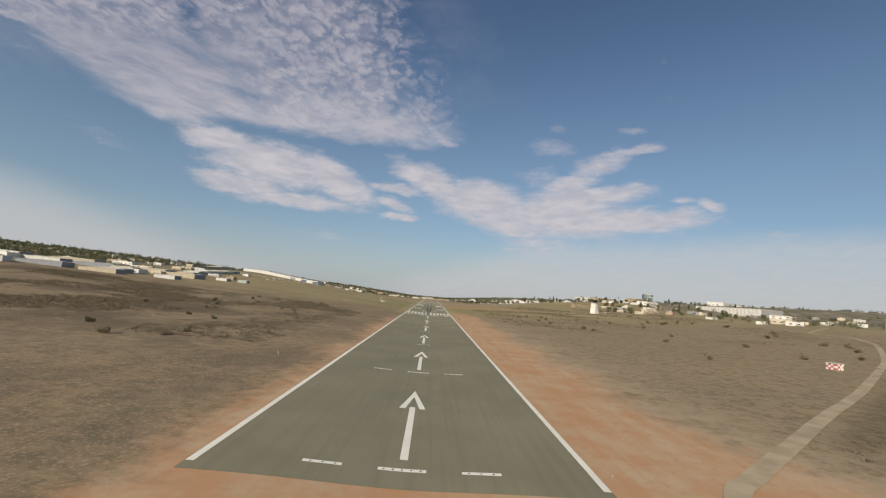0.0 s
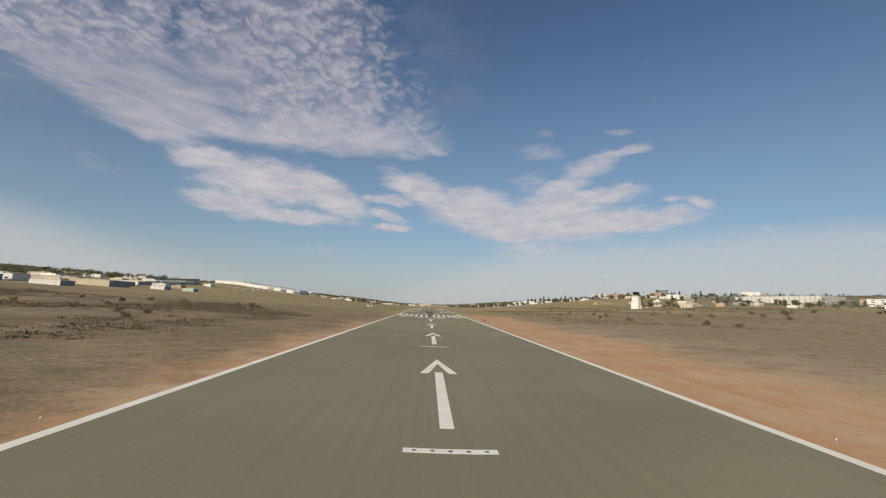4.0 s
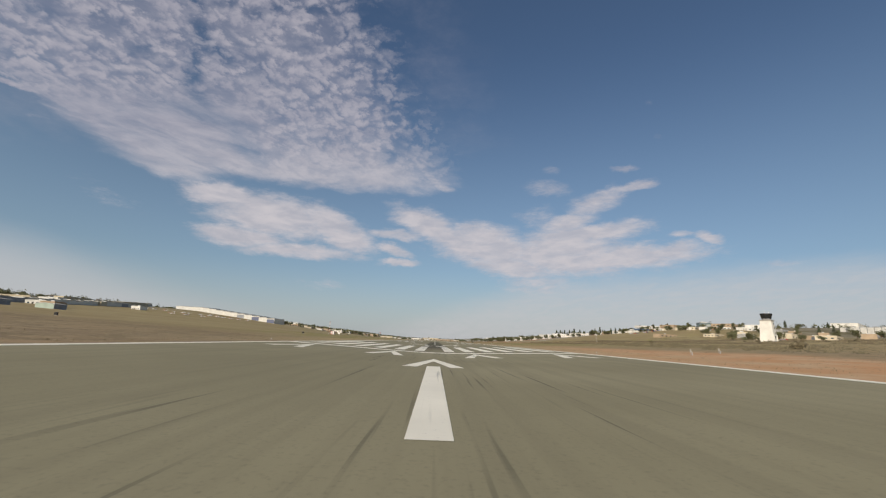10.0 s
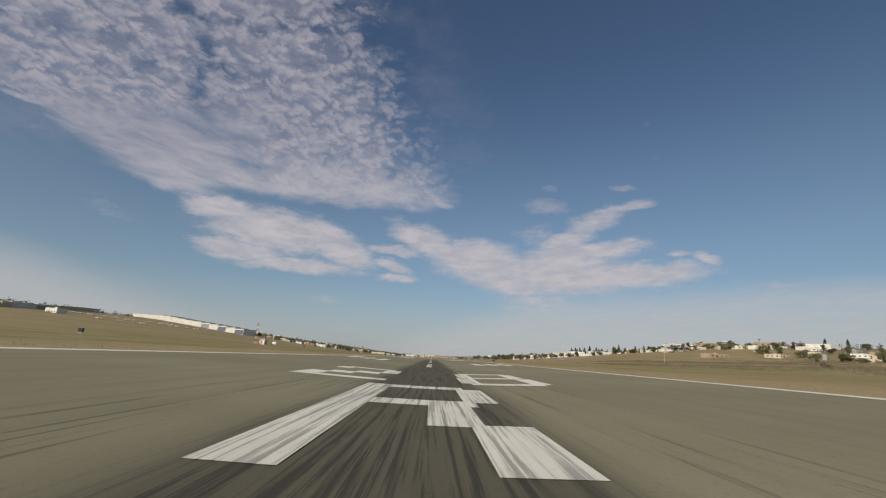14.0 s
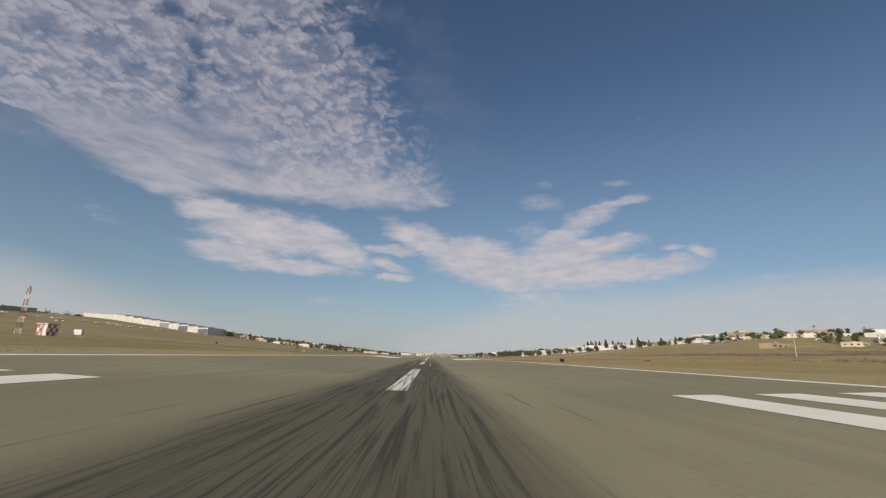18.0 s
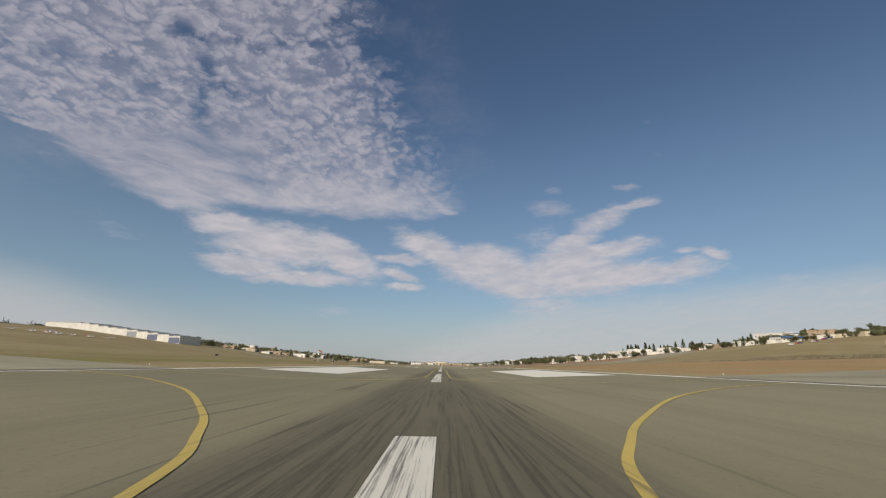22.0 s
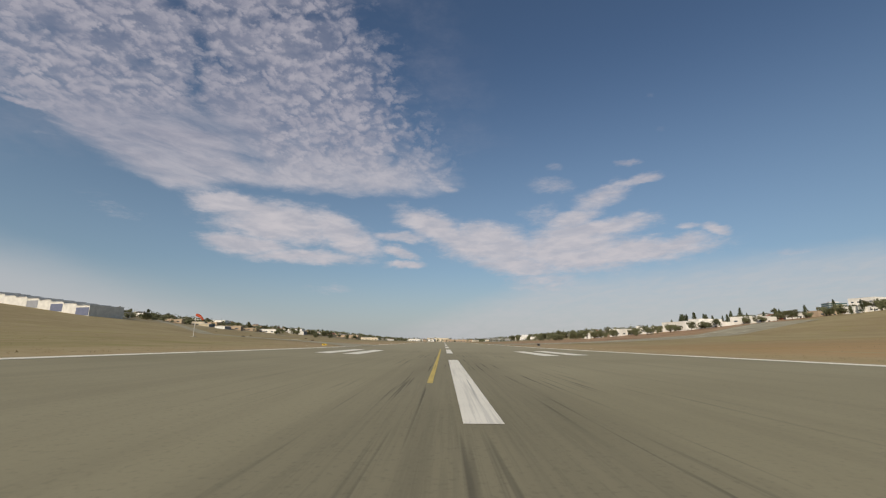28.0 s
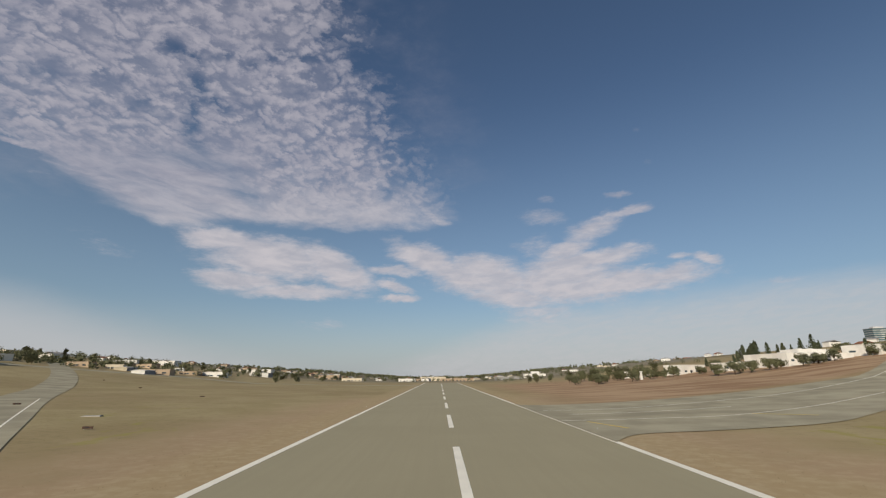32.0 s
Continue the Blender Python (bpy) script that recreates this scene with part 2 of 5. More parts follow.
    put(back.inputs[0], full)
    out = node("ShaderNodeOutputWorld")
    nt.links.new(back.outputs[0], out.inputs[0])


sky_world()
sun = new("sun", bpy.data.lights.new("sun", "SUN"))
sun.data.energy, sun.data.angle, sun.data.color = 4.2, radians(0.5), (1.0, 0.90, 0.76)
sun.matrix_world = look((0, 0, 0), (-math.sin(radians(SUN_AZ)) * math.cos(radians(SUN_EL)),
                                    -math.cos(radians(SUN_AZ)) * math.cos(radians(SUN_EL)), -math.sin(radians(SUN_EL))))


# ---- the lie of the land ----
def ramp_between(v, a, b):
    t = min(1.0, max(0.0, (v - a) / (b - a)))
    return t * t * (3 - 2 * t)


def zg(x, y):
    """Height of the ground: a shallow valley with the runway along its floor."""
    a = abs(x)
    m = 0.45 + 0.55 * min(1.0, max(0.0, (y + 320) / 320))
    if a < 25:
        m = 1 + (m - 1) * (a / 25) ** 2
    z = 0.08 * x * x / math.sqrt(4 * x * x + max(0.0, y - 400) ** 2 + 256) * m
    climb = 0.058 * ramp_between(y, 450, 720) if x > 0 else 0.035 * ramp_between(y, 250, 600) + 0.022 * ramp_between(y, 620, 820)
    if x > 60:
        z += 3.6 * ramp_between(x, 60, 230) * ramp_between(y, 560, 780)
    return z + min(max(0.0, a - 180), 320.0) * (0.012 + climb)


def gz(x, y):
    """The ground with its small swells, away from the paving."""
    r = max(ramp_between(abs(x), 260, 420), ramp_between(abs(x), 40, 110) * ramp_between(-y, -220, -120))
    return zg(x, y) + r * (1.2 * noise.noise((x * 0.013, y * 0.013, 0.3)) + 0.25 * noise.noise((x * 0.07, y * 0.07, 4.0)))


# ---- materials ----
class Mat:
    """A small builder of node materials."""

    def __init__(self, name, rough=0.8, metal=0.0):
        self.mat = bpy.data.materials.new(name)
        self.mat.use_nodes = True
        self.nt = self.mat.node_tree
        self.bsdf = self.nt.nodes["Principled BSDF"]
        self.bsdf.inputs["Roughness"].default_value = rough
        self.bsdf.inputs["Metallic"].default_value = metal
        self.bsdf.inputs["Specular IOR Level"].default_value = 0.1 if rough > 0.82 else 0.3
        self.place = self.node("ShaderNodeNewGeometry").outputs["Position"]

    def node(self, kind):
        return self.nt.nodes.new(kind)

    def put(self, sock, v):
        if isinstance(v, (int, float)):
            sock.default_value = v
        elif isinstance(v, tuple):
            sock.default_value = (*v, 1.0) if len(v) == 3 and sock.type == "RGBA" else v
        else:
            self.nt.links.new(v, sock)

    def m(self, op, a, b=0.0, clamp=False):
        n = self.node("ShaderNodeMath")
        n.operation = op
        n.use_clamp = clamp
        self.put(n.inputs[0], a)
        self.put(n.inputs[1], b)
        return n.outputs[0]

    def ramp(self, v, lo, hi):
        n = self.node("ShaderNodeMapRange")
        n.interpolation_type = "SMOOTHSTEP"
        self.put(n.inputs[0], v)
        self.put(n.inputs[1], lo)
        self.put(n.inputs[2], hi)
        return n.outputs[0]

    def stretch(self, sx, sy, sz, vec=None):
        n = self.node("ShaderNodeVectorMath")
        n.operation = "MULTIPLY"
        self.put(n.inputs[0], vec or self.place)
        n.inputs[1].default_value = (sx, sy, sz)
        return n.outputs[0]

    def noise(self, scale=1.0, detail=4, rough=0.55, vec=None, distortion=0.0):
        n = self.node("ShaderNodeTexNoise")
        self.put(n.inputs["Vector"], vec or self.place)
        n.inputs["Scale"].default_value = scale
        n.inputs["Detail"].default_value = detail
        n.inputs["Roughness"].default_value = rough
        n.inputs["Distortion"].default_value = distortion
        return n.outputs["Fac"]

    def xyz(self):
        n = self.node("ShaderNodeSeparateXYZ")
        self.put(n.inputs[0], self.place)
        return n.outputs

    def mix(self, f, a, b, blend="MIX"):
        n = self.node("ShaderNodeMix")
        n.data_type = "RGBA"
        n.blend_type = blend
        self.put(n.inputs[0], f)
        self.put(n.inputs[6], a)
        self.put(n.inputs[7], b)
        return n.outputs[2]

    def rand(self):
        return self.node("ShaderNodeObjectInfo").outputs["Random"]

    def island(self):
        return self.node("ShaderNodeNewGeometry").outputs["Random Per Island"]

    def bump(self, h, dist, strength=1.0):
        n = self.node("ShaderNodeBump")
        n.inputs["Strength"].default_value = strength
        n.inputs["Distance"].default_value = dist
        self.put(n.inputs["Height"], h)
        self.nt.links.new(n.outputs[0], self.bsdf.inputs["Normal"])

    def colour(self, c):
        self.put(self.bsdf.inputs["Base Color"], c)
        return self.mat


def plain(name, c, rough=0.7, metal=0.0, vary=0.25, scale=0.6, fine=6.0):
    """Paint, metal or plaster with soft stains and a fine grain."""
    k = Mat(name, rough, metal)
    dark = tuple(v * (1 - vary) for v in c)
    light = tuple(min(1.0, v * (1 + vary * 0.45)) for v in c)
    col = k.mix(k.ramp(k.noise(scale, 5), 0.3, 0.7), dark, light)
    col = k.mix(k.m("MULTIPLY", k.ramp(k.noise(fine, 3), 0.45, 0.75), 0.3), col, dark)
    k.bump(k.noise(fine * 2, 3), 0.01, 0.4)
    return k.colour(col)


def rubber_field(k):
    """Tyre rubber in the touchdown zone: how thick it lies, and its broken streaks."""
    x, y, z = k.xyz()
    core = k.ramp(k.m("ABSOLUTE", k.m("ADD", x, k.m("MULTIPLY", k.m("SUBTRACT", k.noise(1.0, 2, vec=k.stretch(0, 0.03, 0)), 0.5), 1.6))), 4.3, 2.3)
    along = k.m("MULTIPLY", k.ramp(y, -6, 52), k.m("ADD", k.m("MULTIPLY", k.ramp(y, 320, 230), 0.5), k.m("MULTIPLY", k.ramp(y, 520, 330), 0.5)))
    slant = k.m("ADD", x, k.m("MULTIPLY", k.m("SUBTRACT", k.noise(1.0, 3, vec=k.stretch(0.35, 0.02, 0)), 0.5), 0.7))
    n = k.node("ShaderNodeCombineXYZ")
    k.put(n.inputs[0], k.m("MULTIPLY", slant, 6.5))
    k.put(n.inputs[1], k.m("MULTIPLY", y, 0.11))
    streak = k.ramp(k.noise(1.0, 6, 0.70, n.outputs[0]), 0.47, 0.60)
    return k.m("MULTIPLY", core, along), streak


def skid_field(k):
    """Single dark skid lines, away from the centre line."""
    x, y, z = k.xyz()
    near = k.m("MULTIPLY", k.ramp(k.m("ABSOLUTE", x), 10.5, 5), k.ramp(k.noise(1.0, 3, 0.6, k.stretch(0.25, 0.05, 0)), 0.42, 0.60))
    along = k.m("MULTIPLY", k.ramp(y, -240, -160), k.ramp(y, 560, 480))
    line = k.ramp(k.noise(1.0, 2, 0.5, k.stretch(4.2, 0.06, 0)), 0.58, 0.70)
    return k.m("MULTIPLY", k.m("MULTIPLY", near, along), line)


def asphalt_runway():
    k = Mat("runway_asphalt", 0.86)
    y_of = k.xyz()[1]
    col = k.mix(k.ramp(k.noise(0.05, 4), 0.3, 0.7), (0.262, 0.238, 0.150), (0.322, 0.292, 0.188))
    col = k.mix(k.m("MULTIPLY", k.ramp(k.noise(1.0, 4, 0.6, k.stretch(1.1, 0.02, 0)), 0.4, 0.7), 0.35), col, (0.205, 0.186, 0.122))
    col = k.mix(k.m("MULTIPLY", k.ramp(k.noise(9.0, 3), 0.5, 0.8), 0.5), col, (0.185, 0.168, 0.112))
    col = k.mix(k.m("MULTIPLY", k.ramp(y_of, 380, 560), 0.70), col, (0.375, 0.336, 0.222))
    col = k.mix(k.m("MULTIPLY", k.ramp(y_of, -90, -190), 0.30), col, (0.170, 0.162, 0.120))
    col = k.mix(k.m("MULTIPLY", skid_field(k), 0.55), col, (0.035, 0.034, 0.033))
    thick, streak = rubber_field(k)
    col = k.mix(k.m("MULTIPLY", thick, k.m("ADD", 0.60, k.m("MULTIPLY", streak, 0.28))), col, (0.040, 0.037, 0.035))
    k.bump(k.noise(40, 3), 0.01, 0.5)
    return k.colour(col)


def paint(name, c, wear=0.35):
    k = Mat(name, 0.7)
    col = k.mix(k.ramp(k.noise(0.25, 5), 0.3, 0.75), tuple(v * 0.90 for v in c), c)
    chips = k.ramp(k.noise(5.0, 6, 0.7), 0.60, 0.72)
    col = k.mix(k.m("MULTIPLY", chips, wear), col, (0.17, 0.155, 0.13))
    streak = k.m("MULTIPLY", skid_field(k), 0.7)
    col = k.mix(streak, col, (0.06, 0.06, 0.058))
    thick, streak = rubber_field(k)
    col = k.mix(k.m("MULTIPLY", k.ramp(thick, 0.05, 0.75), k.m("MULTIPLY", k.m("ADD", 0.65, k.m("MULTIPLY", k.ramp(k.xyz()[1], 40, 140), 0.35)), k.m("ADD", 0.08, k.m("MULTIPLY", streak, 0.78)))), col, (0.085, 0.072, 0.064))
    k.bump(k.noise(40, 3), 0.008, 0.4)
    return k.colour(col)


def ground_mat():
    k = Mat("open_ground", 0.95)
    x, y, z = k.xyz()
    ax = k.m("ABSOLUTE", x)
    big, mid, small = k.noise(0.012, 5, 0.6), k.noise(0.06, 5, 0.6), k.noise(0.7, 4, 0.6)
    lines = k.noise(1.0, 4, 0.6, k.stretch(0.35, 0.02, 0))
    # dry grass: straw, brown and grey scrub
    col = k.mix(k.ramp(mid, 0.35, 0.65), (0.325, 0.265, 0.134), (0.385, 0.315, 0.172))
    col = k.mix(k.m("MULTIPLY", k.ramp(big, 0.42, 0.60), 0.45), col, (0.270, 0.200, 0.105))
    col = k.mix(k.m("MULTIPLY", k.ramp(small, 0.45, 0.75), 0.35), col, (0.180, 0.138, 0.070))
    # darker scrubland before the threshold
    heath = k.mix(k.ramp(k.noise(0.028, 6, 0.65), 0.38, 0.62), (0.290, 0.222, 0.135), (0.190, 0.142, 0.090))
    heath = k.mix(k.m("MULTIPLY", k.ramp(x, -40, 60), 0.72), heath, (0.335, 0.262, 0.160))
    heath = k.mix(k.m("MULTIPLY", k.ramp(k.noise(0.05, 6, 0.7), 0.44, 0.60), 0.55), heath, (0.355, 0.255, 0.145))
    heath = k.mix(k.m("MULTIPLY", k.ramp(k.noise(0.35, 7, 0.75), 0.47, 0.58), 0.65), heath, (0.160, 0.130, 0.080))
    heath = k.mix(k.m("MULTIPLY", k.ramp(k.noise(1.6, 5, 0.75), 0.52, 0.60), 0.5), heath, (0.440, 0.345, 0.215))
    heath = k.mix(k.m("MULTIPLY", k.ramp(k.noise(0.11, 5, 0.65), 0.56, 0.68), 0.5), heath, (0.330, 0.250, 0.155))
    thick = k.m("MULTIPLY", k.m("MULTIPLY", k.ramp(k.noise(0.02, 6, 0.66, k.stretch(1.0, 0.8, 1.0)), 0.48, 0.57), k.ramp(x, -44, -66)), k.m("MULTIPLY", k.ramp(y, -330, -250), k.ramp(y, 0, -60)))
    heath = k.mix(k.m("MULTIPLY", thick, 0.62), heath, (0.118, 0.092, 0.058))
    wild = k.m("MULTIPLY", k.ramp(k.m("SUBTRACT", k.m("SUBTRACT", y, k.m("MULTIPLY", x, 0.80)), k.m("MULTIPLY", mid, 8.0)), -402, -410), k.m("MULTIPLY", k.ramp(x, 56, 72), k.ramp(y, -110, -170)))
    heath = k.mix(k.m("MULTIPLY", wild, 0.62), heath, k.mix(k.ramp(k.noise(0.5, 5, 0.7), 0.42, 0.58), (0.215, 0.165, 0.088), (0.115, 0.092, 0.052)))
    col = k.mix(k.m("MULTIPLY", k.ramp(k.m("ADD", y, k.m("MULTIPLY", mid, 120.0)), 180, 20), k.ramp(ax, 480, 380)), col, heath)
    # greener strips by the touchdown zone
    green = k.m("MULTIPLY", k.m("MULTIPLY", k.m("MULTIPLY", k.ramp(y, 20, 120), k.ramp(y, 520, 400)), k.ramp(lines, 0.42, 0.58)), k.ramp(ax, 110, 45))
    col = k.mix(k.m("MULTIPLY", green, 0.70), col, (0.215, 0.205, 0.062))
    tuft = k.m("MULTIPLY", k.m("MULTIPLY", k.ramp(k.noise(0.045, 6, 0.68), 0.52, 0.62), k.m("MULTIPLY", k.ramp(y, 60, 160), k.ramp(y, 520, 420))), k.m("MULTIPLY", k.ramp(ax, 27, 33), k.ramp(ax, 130, 70)))
    col = k.mix(k.m("MULTIPLY", tuft, 0.65), col, (0.235, 0.225, 0.068))
    sward = k.m("MULTIPLY", k.m("MULTIPLY", k.ramp(k.noise(0.09, 6, 0.7, k.stretch(1.0, 0.45, 1.0)), 0.56, 0.63), k.ramp(y, 460, 520)), k.m("MULTIPLY", k.ramp(ax, 30, 42), k.ramp(y, 680, 600)))
    col = k.mix(k.m("MULTIPLY", sward, 0.75), col, (0.300, 0.275, 0.075))
    bare = k.m("MULTIPLY", k.m("MULTIPLY", k.ramp(k.m("ADD", ax, k.m("MULTIPLY", k.noise(0.11, 6, 0.7), 40.0)), 78, 46), k.ramp(y, 470, 540)), k.ramp(y, 760, 690))
    col = k.mix(k.m("MULTIPLY", bare, 0.85), col, k.mix(k.ramp(small, 0.4, 0.7), (0.400, 0.285, 0.175), (0.470, 0.355, 0.225)))
    # bare red earth along the runway's first part
    reach = k.m("ADD", k.m("ADD", 27.0, k.m("MULTIPLY", k.ramp(x, -5, 5), k.m("ADD", 18.0, k.m("MULTIPLY", k.ramp(y, -330, -385), 14.0)))), k.m("ADD", k.m("MULTIPLY", k.m("SUBTRACT", k.noise(0.03, 4), 0.5), 30.0), k.m("MULTIPLY", k.m("SUBTRACT", k.noise(0.30, 6, 0.7), 0.5), 22.0)))
    red = k.m("MULTIPLY", k.ramp(k.m("SUBTRACT", reach, ax), -7, 7), k.m("MAXIMUM", k.ramp(y, -20, -130), k.m("MULTIPLY", k.ramp(x, 0, 10), k.ramp(y, 130, 0))))
    earth = k.mix(k.ramp(k.m("ADD", k.m("MULTIPLY", lines, 0.35), k.m("MULTIPLY", k.noise(0.12, 5, 0.65), 0.65)), 0.38, 0.62), (0.520, 0.292, 0.148), (0.540, 0.380, 0.235))
    earth = k.mix(k.m("MULTIPLY", k.ramp(small, 0.5, 0.8), 0.4), earth, (0.43, 0.235, 0.120))
    dusty = k.m("MULTIPLY", k.m("MULTIPLY", k.ramp(k.m("SUBTRACT", reach, ax), -34, 4), k.ramp(k.noise(0.08, 6, 0.7), 0.38, 0.56)), k.m("MULTIPLY", k.ramp(y, -10, -120), k.ramp(x, 0, 8)))
    col = k.mix(k.m("MULTIPLY", dusty, 0.8), col, (0.455, 0.350, 0.225))
    col = k.mix(red, col, earth)
    # tan verge further on
    verge = k.m("MULTIPLY", k.ramp(k.m("SUBTRACT", k.m("ADD", 29.0, k.m("MULTIPLY", mid, 9.0)), ax), -2, 5), k.ramp(y, -60, 60))
    col = k.mix(k.m("MULTIPLY", verge, 0.75), col, k.mix(k.ramp(small, 0.4, 0.7), (0.390, 0.298, 0.162), (0.440, 0.350, 0.205)))
    # reddish banks further out by the middle of the field
    bank = k.m("MULTIPLY", k.m("MULTIPLY", k.ramp(x, 25, 36), k.ramp(x, 190, 120)), k.m("MULTIPLY", k.ramp(y, 150, 300), k.ramp(y, 540, 430)))
    col = k.mix(k.m("MULTIPLY", bank, k.m("MULTIPLY", k.ramp(lines, 0.30, 0.55), 0.72)), col, (0.470, 0.285, 0.140))
    # dark brown fallow banks beyond the taxiway
    fallow = k.m("MULTIPLY", k.m("MULTIPLY", k.ramp(x, 28, 60), k.ramp(k.m("SUBTRACT", y, k.m("MULTIPLY", x, 0.45)), 628, 650)), k.ramp(y, 1050, 900))
    furrow = k.ramp(k.noise(1.0, 4, 0.6, k.stretch(0.02, 0.09, 0)), 0.40, 0.60)
    col = k.mix(k.m("MULTIPLY", fallow, 0.85), col, k.mix(furrow, (0.300, 0.180, 0.105), (0.450, 0.310, 0.190)))
    # far off: built-up land and trees
    far = k.m("MAXIMUM", k.ramp(ax, 420, 620), k.ramp(y, 1050, 1350))
    town = k.mix(k.ramp(k.noise(0.02, 5, 0.7), 0.40, 0.62), (0.165, 0.148, 0.088), (0.275, 0.240, 0.175))
    col = k.mix(far, col, town)
    k.bump(k.m("ADD", k.noise(1.2, 5, 0.7), k.noise(6.0, 3)), 0.045, 0.6)
    return k.colour(col)


def leaf_mat(name, a, b):
    k = Mat(name, 0.75)
    col = k.mix(k.island(), a, b)
    col = k.mix(k.m("MULTIPLY", k.rand(), 0.35), col, (0.075, 0.070, 0.030))
    return k.colour(col)


def ribbed(name, c, pitch=0.6):
    k = Mat(name, 0.55)
    x, y, z = k.xyz()
    wave = k.m("SINE", k.m("MULTIPLY", k.m("ADD", x, k.m("MULTIPLY", y, 0.73)), 6.283 / pitch))
    col = k.mix(k.ramp(k.noise(0.25, 5), 0.3, 0.7), tuple(v * 0.82 for v in c), c)
    col = k.mix(k.m("MULTIPLY", k.ramp(k.noise(1.0, 4, 0.6, k.stretch(1.5, 1.5, 0.15)), 0.5, 0.8), 0.3), col, tuple(v * 0.6 for v in c))
    k.bump(wave, 0.05, 0.6)
    return k.colour(col)


def glass_mat(name, c, rough=0.08):
    k = Mat(name, rough)
    k.bsdf.inputs["Specular IOR Level"].default_value = 0.9
    return k.colour(k.mix(k.rand(), c, tuple(v * 1.7 for v in c)))


MAT = {
    "runway": asphalt_runway(),
    "white_paint": paint("white_marking_paint", (0.93, 0.885, 0.745), 0.25),
    "yellow_paint": paint("yellow_marking_paint", (0.66, 0.50, 0.13), 0.3),
    "ground": ground_mat(),
    "taxi": plain("taxiway_asphalt", (0.385, 0.350, 0.245), 0.9, vary=0.25, scale=0.1),
    "road": plain("dirt_track", (0.480, 0.385, 0.255), 0.95, vary=0.2, scale=0.2),
    "stucco": plain("white_stucco", (0.74, 0.71, 0.64), 0.85, vary=0.14, scale=0.15),
    "cream": plain("cream_stucco", (0.62, 0.54, 0.40), 0.85, vary=0.16, scale=0.15),
    "tan": plain("tan_stucco", (0.42, 0.32, 0.22), 0.85, vary=0.18, scale=0.15),
    "grey_wall": plain("grey_block", (0.34, 0.33, 0.31), 0.85, vary=0.2, scale=0.2),
    "metal_white": ribbed("white_ribbed_metal", (0.66, 0.64, 0.58)),
    "metal_tan": ribbed("tan_ribbed_metal", (0.50, 0.43, 0.30)),
    "metal_grey": ribbed("grey_ribbed_metal", (0.28, 0.29, 0.31)),
    # dark blue-grey that stands in for hangar faces in shade
    "metal_shade": ribbed("blue_grey_shade_metal", (0.135, 0.15, 0.22)),
    "metal_green": ribbed("pale_green_ribbed_metal", (0.42, 0.50, 0.42)),
    "roof_grey": plain("grey_roofing", (0.33, 0.32, 0.30), 0.8),
    "roof_white": plain("white_roofing", (0.62, 0.61, 0.58), 0.7),
    "roof_tile": plain("clay_roof_tile", (0.30, 0.14, 0.085), 0.85),
    "roof_blue": plain("blue_roof_metal", (0.07, 0.14, 0.27), 0.5),
    "glass": glass_mat("window_glass", (0.03, 0.045, 0.055)),
    "glass_green": glass_mat("green_curtain_glass", (0.055, 0.10, 0.105)),
    "dark_glass": glass_mat("cab_glass", (0.012, 0.015, 0.018)),
    "black": plain("black_paint", (0.022, 0.021, 0.020), 0.6, vary=0.3),
    "white": plain("white_enamel", (0.76, 0.74, 0.70), 0.45, vary=0.12, scale=1.0),
    "red": plain("red_enamel", (0.42, 0.045, 0.035), 0.5, vary=0.2, scale=1.0),
    "faded_red": plain("faded_red_enamel", (0.52, 0.17, 0.13), 0.6, vary=0.2, scale=1.0),
    "orange": plain("orange_enamel", (0.60, 0.16, 0.03), 0.5, vary=0.2, scale=1.0),
    "rust": plain("rust_red_enamel", (0.30, 0.075, 0.03), 0.6, vary=0.25, scale=2.0),
    "rust_dark": plain("dark_brown_enamel", (0.07, 0.035, 0.022), 0.7, vary=0.25, scale=2.0),
    "yellow": plain("yellow_enamel", (0.62, 0.42, 0.03), 0.5, vary=0.2, scale=1.0),
    "cloth": plain("faded_red_cloth", (0.50, 0.10, 0.05), 0.9, vary=0.2, scale=2.0),
    "steel": plain("galvanised_steel", (0.45, 0.45, 0.45), 0.45, 0.6, vary=0.2, scale=2.0),
    "concrete": plain("concrete", (0.40, 0.37, 0.32), 0.9, vary=0.2, scale=0.5),
    "bark": plain("bark", (0.12, 0.085, 0.055), 0.95, vary=0.3, scale=3.0),
    "leaf": leaf_mat("broadleaf_foliage", (0.085, 0.090, 0.042), (0.165, 0.165, 0.085)),
    "leaf_dark": leaf_mat("dark_conifer_foliage", (0.045, 0.060, 0.030), (0.085, 0.100, 0.050)),
    "leaf_dry": leaf_mat("grey_green_scrub", (0.135, 0.114, 0.066), (0.215, 0.172, 0.104)),
    "leaf_heath": leaf_mat("dark_heath_foliage", (0.100, 0.080, 0.050), (0.190, 0.146, 0.092)),
    "straw": leaf_mat("dry_grass", (0.22, 0.175, 0.088), (0.275, 0.215, 0.112)),
    "tyre": plain("tyre_rubber", (0.02, 0.02, 0.02), 0.8),
    "blue": plain("blue_enamel", (0.05, 0.09, 0.24), 0.4, vary=0.15, scale=1.0),
}


# ---- building blocks ----
def mesh_of(name, bm, mat):
    me = bpy.data.meshes.new(name)
    bm.normal_update()
    bm.to_mesh(me)
    bm.free()
    me.materials.append(MAT[mat])
    return me


def part(name, bm, mat, parent, label=""):
    ob = new(name, mesh_of(name, bm, mat))
    ob.parent = parent
    return tagged(ob, label)


def thing(name, m, label, category, group=""):
    ob = new(name)
    ob.empty_display_size = 0.5
    ob.matrix_world = m
    return tagged(ob, label, category, group)


def structure(name, bm, mat, label=""):
    return tagged(new(name, mesh_of(name, bm, mat)), label, "", "", "structure")


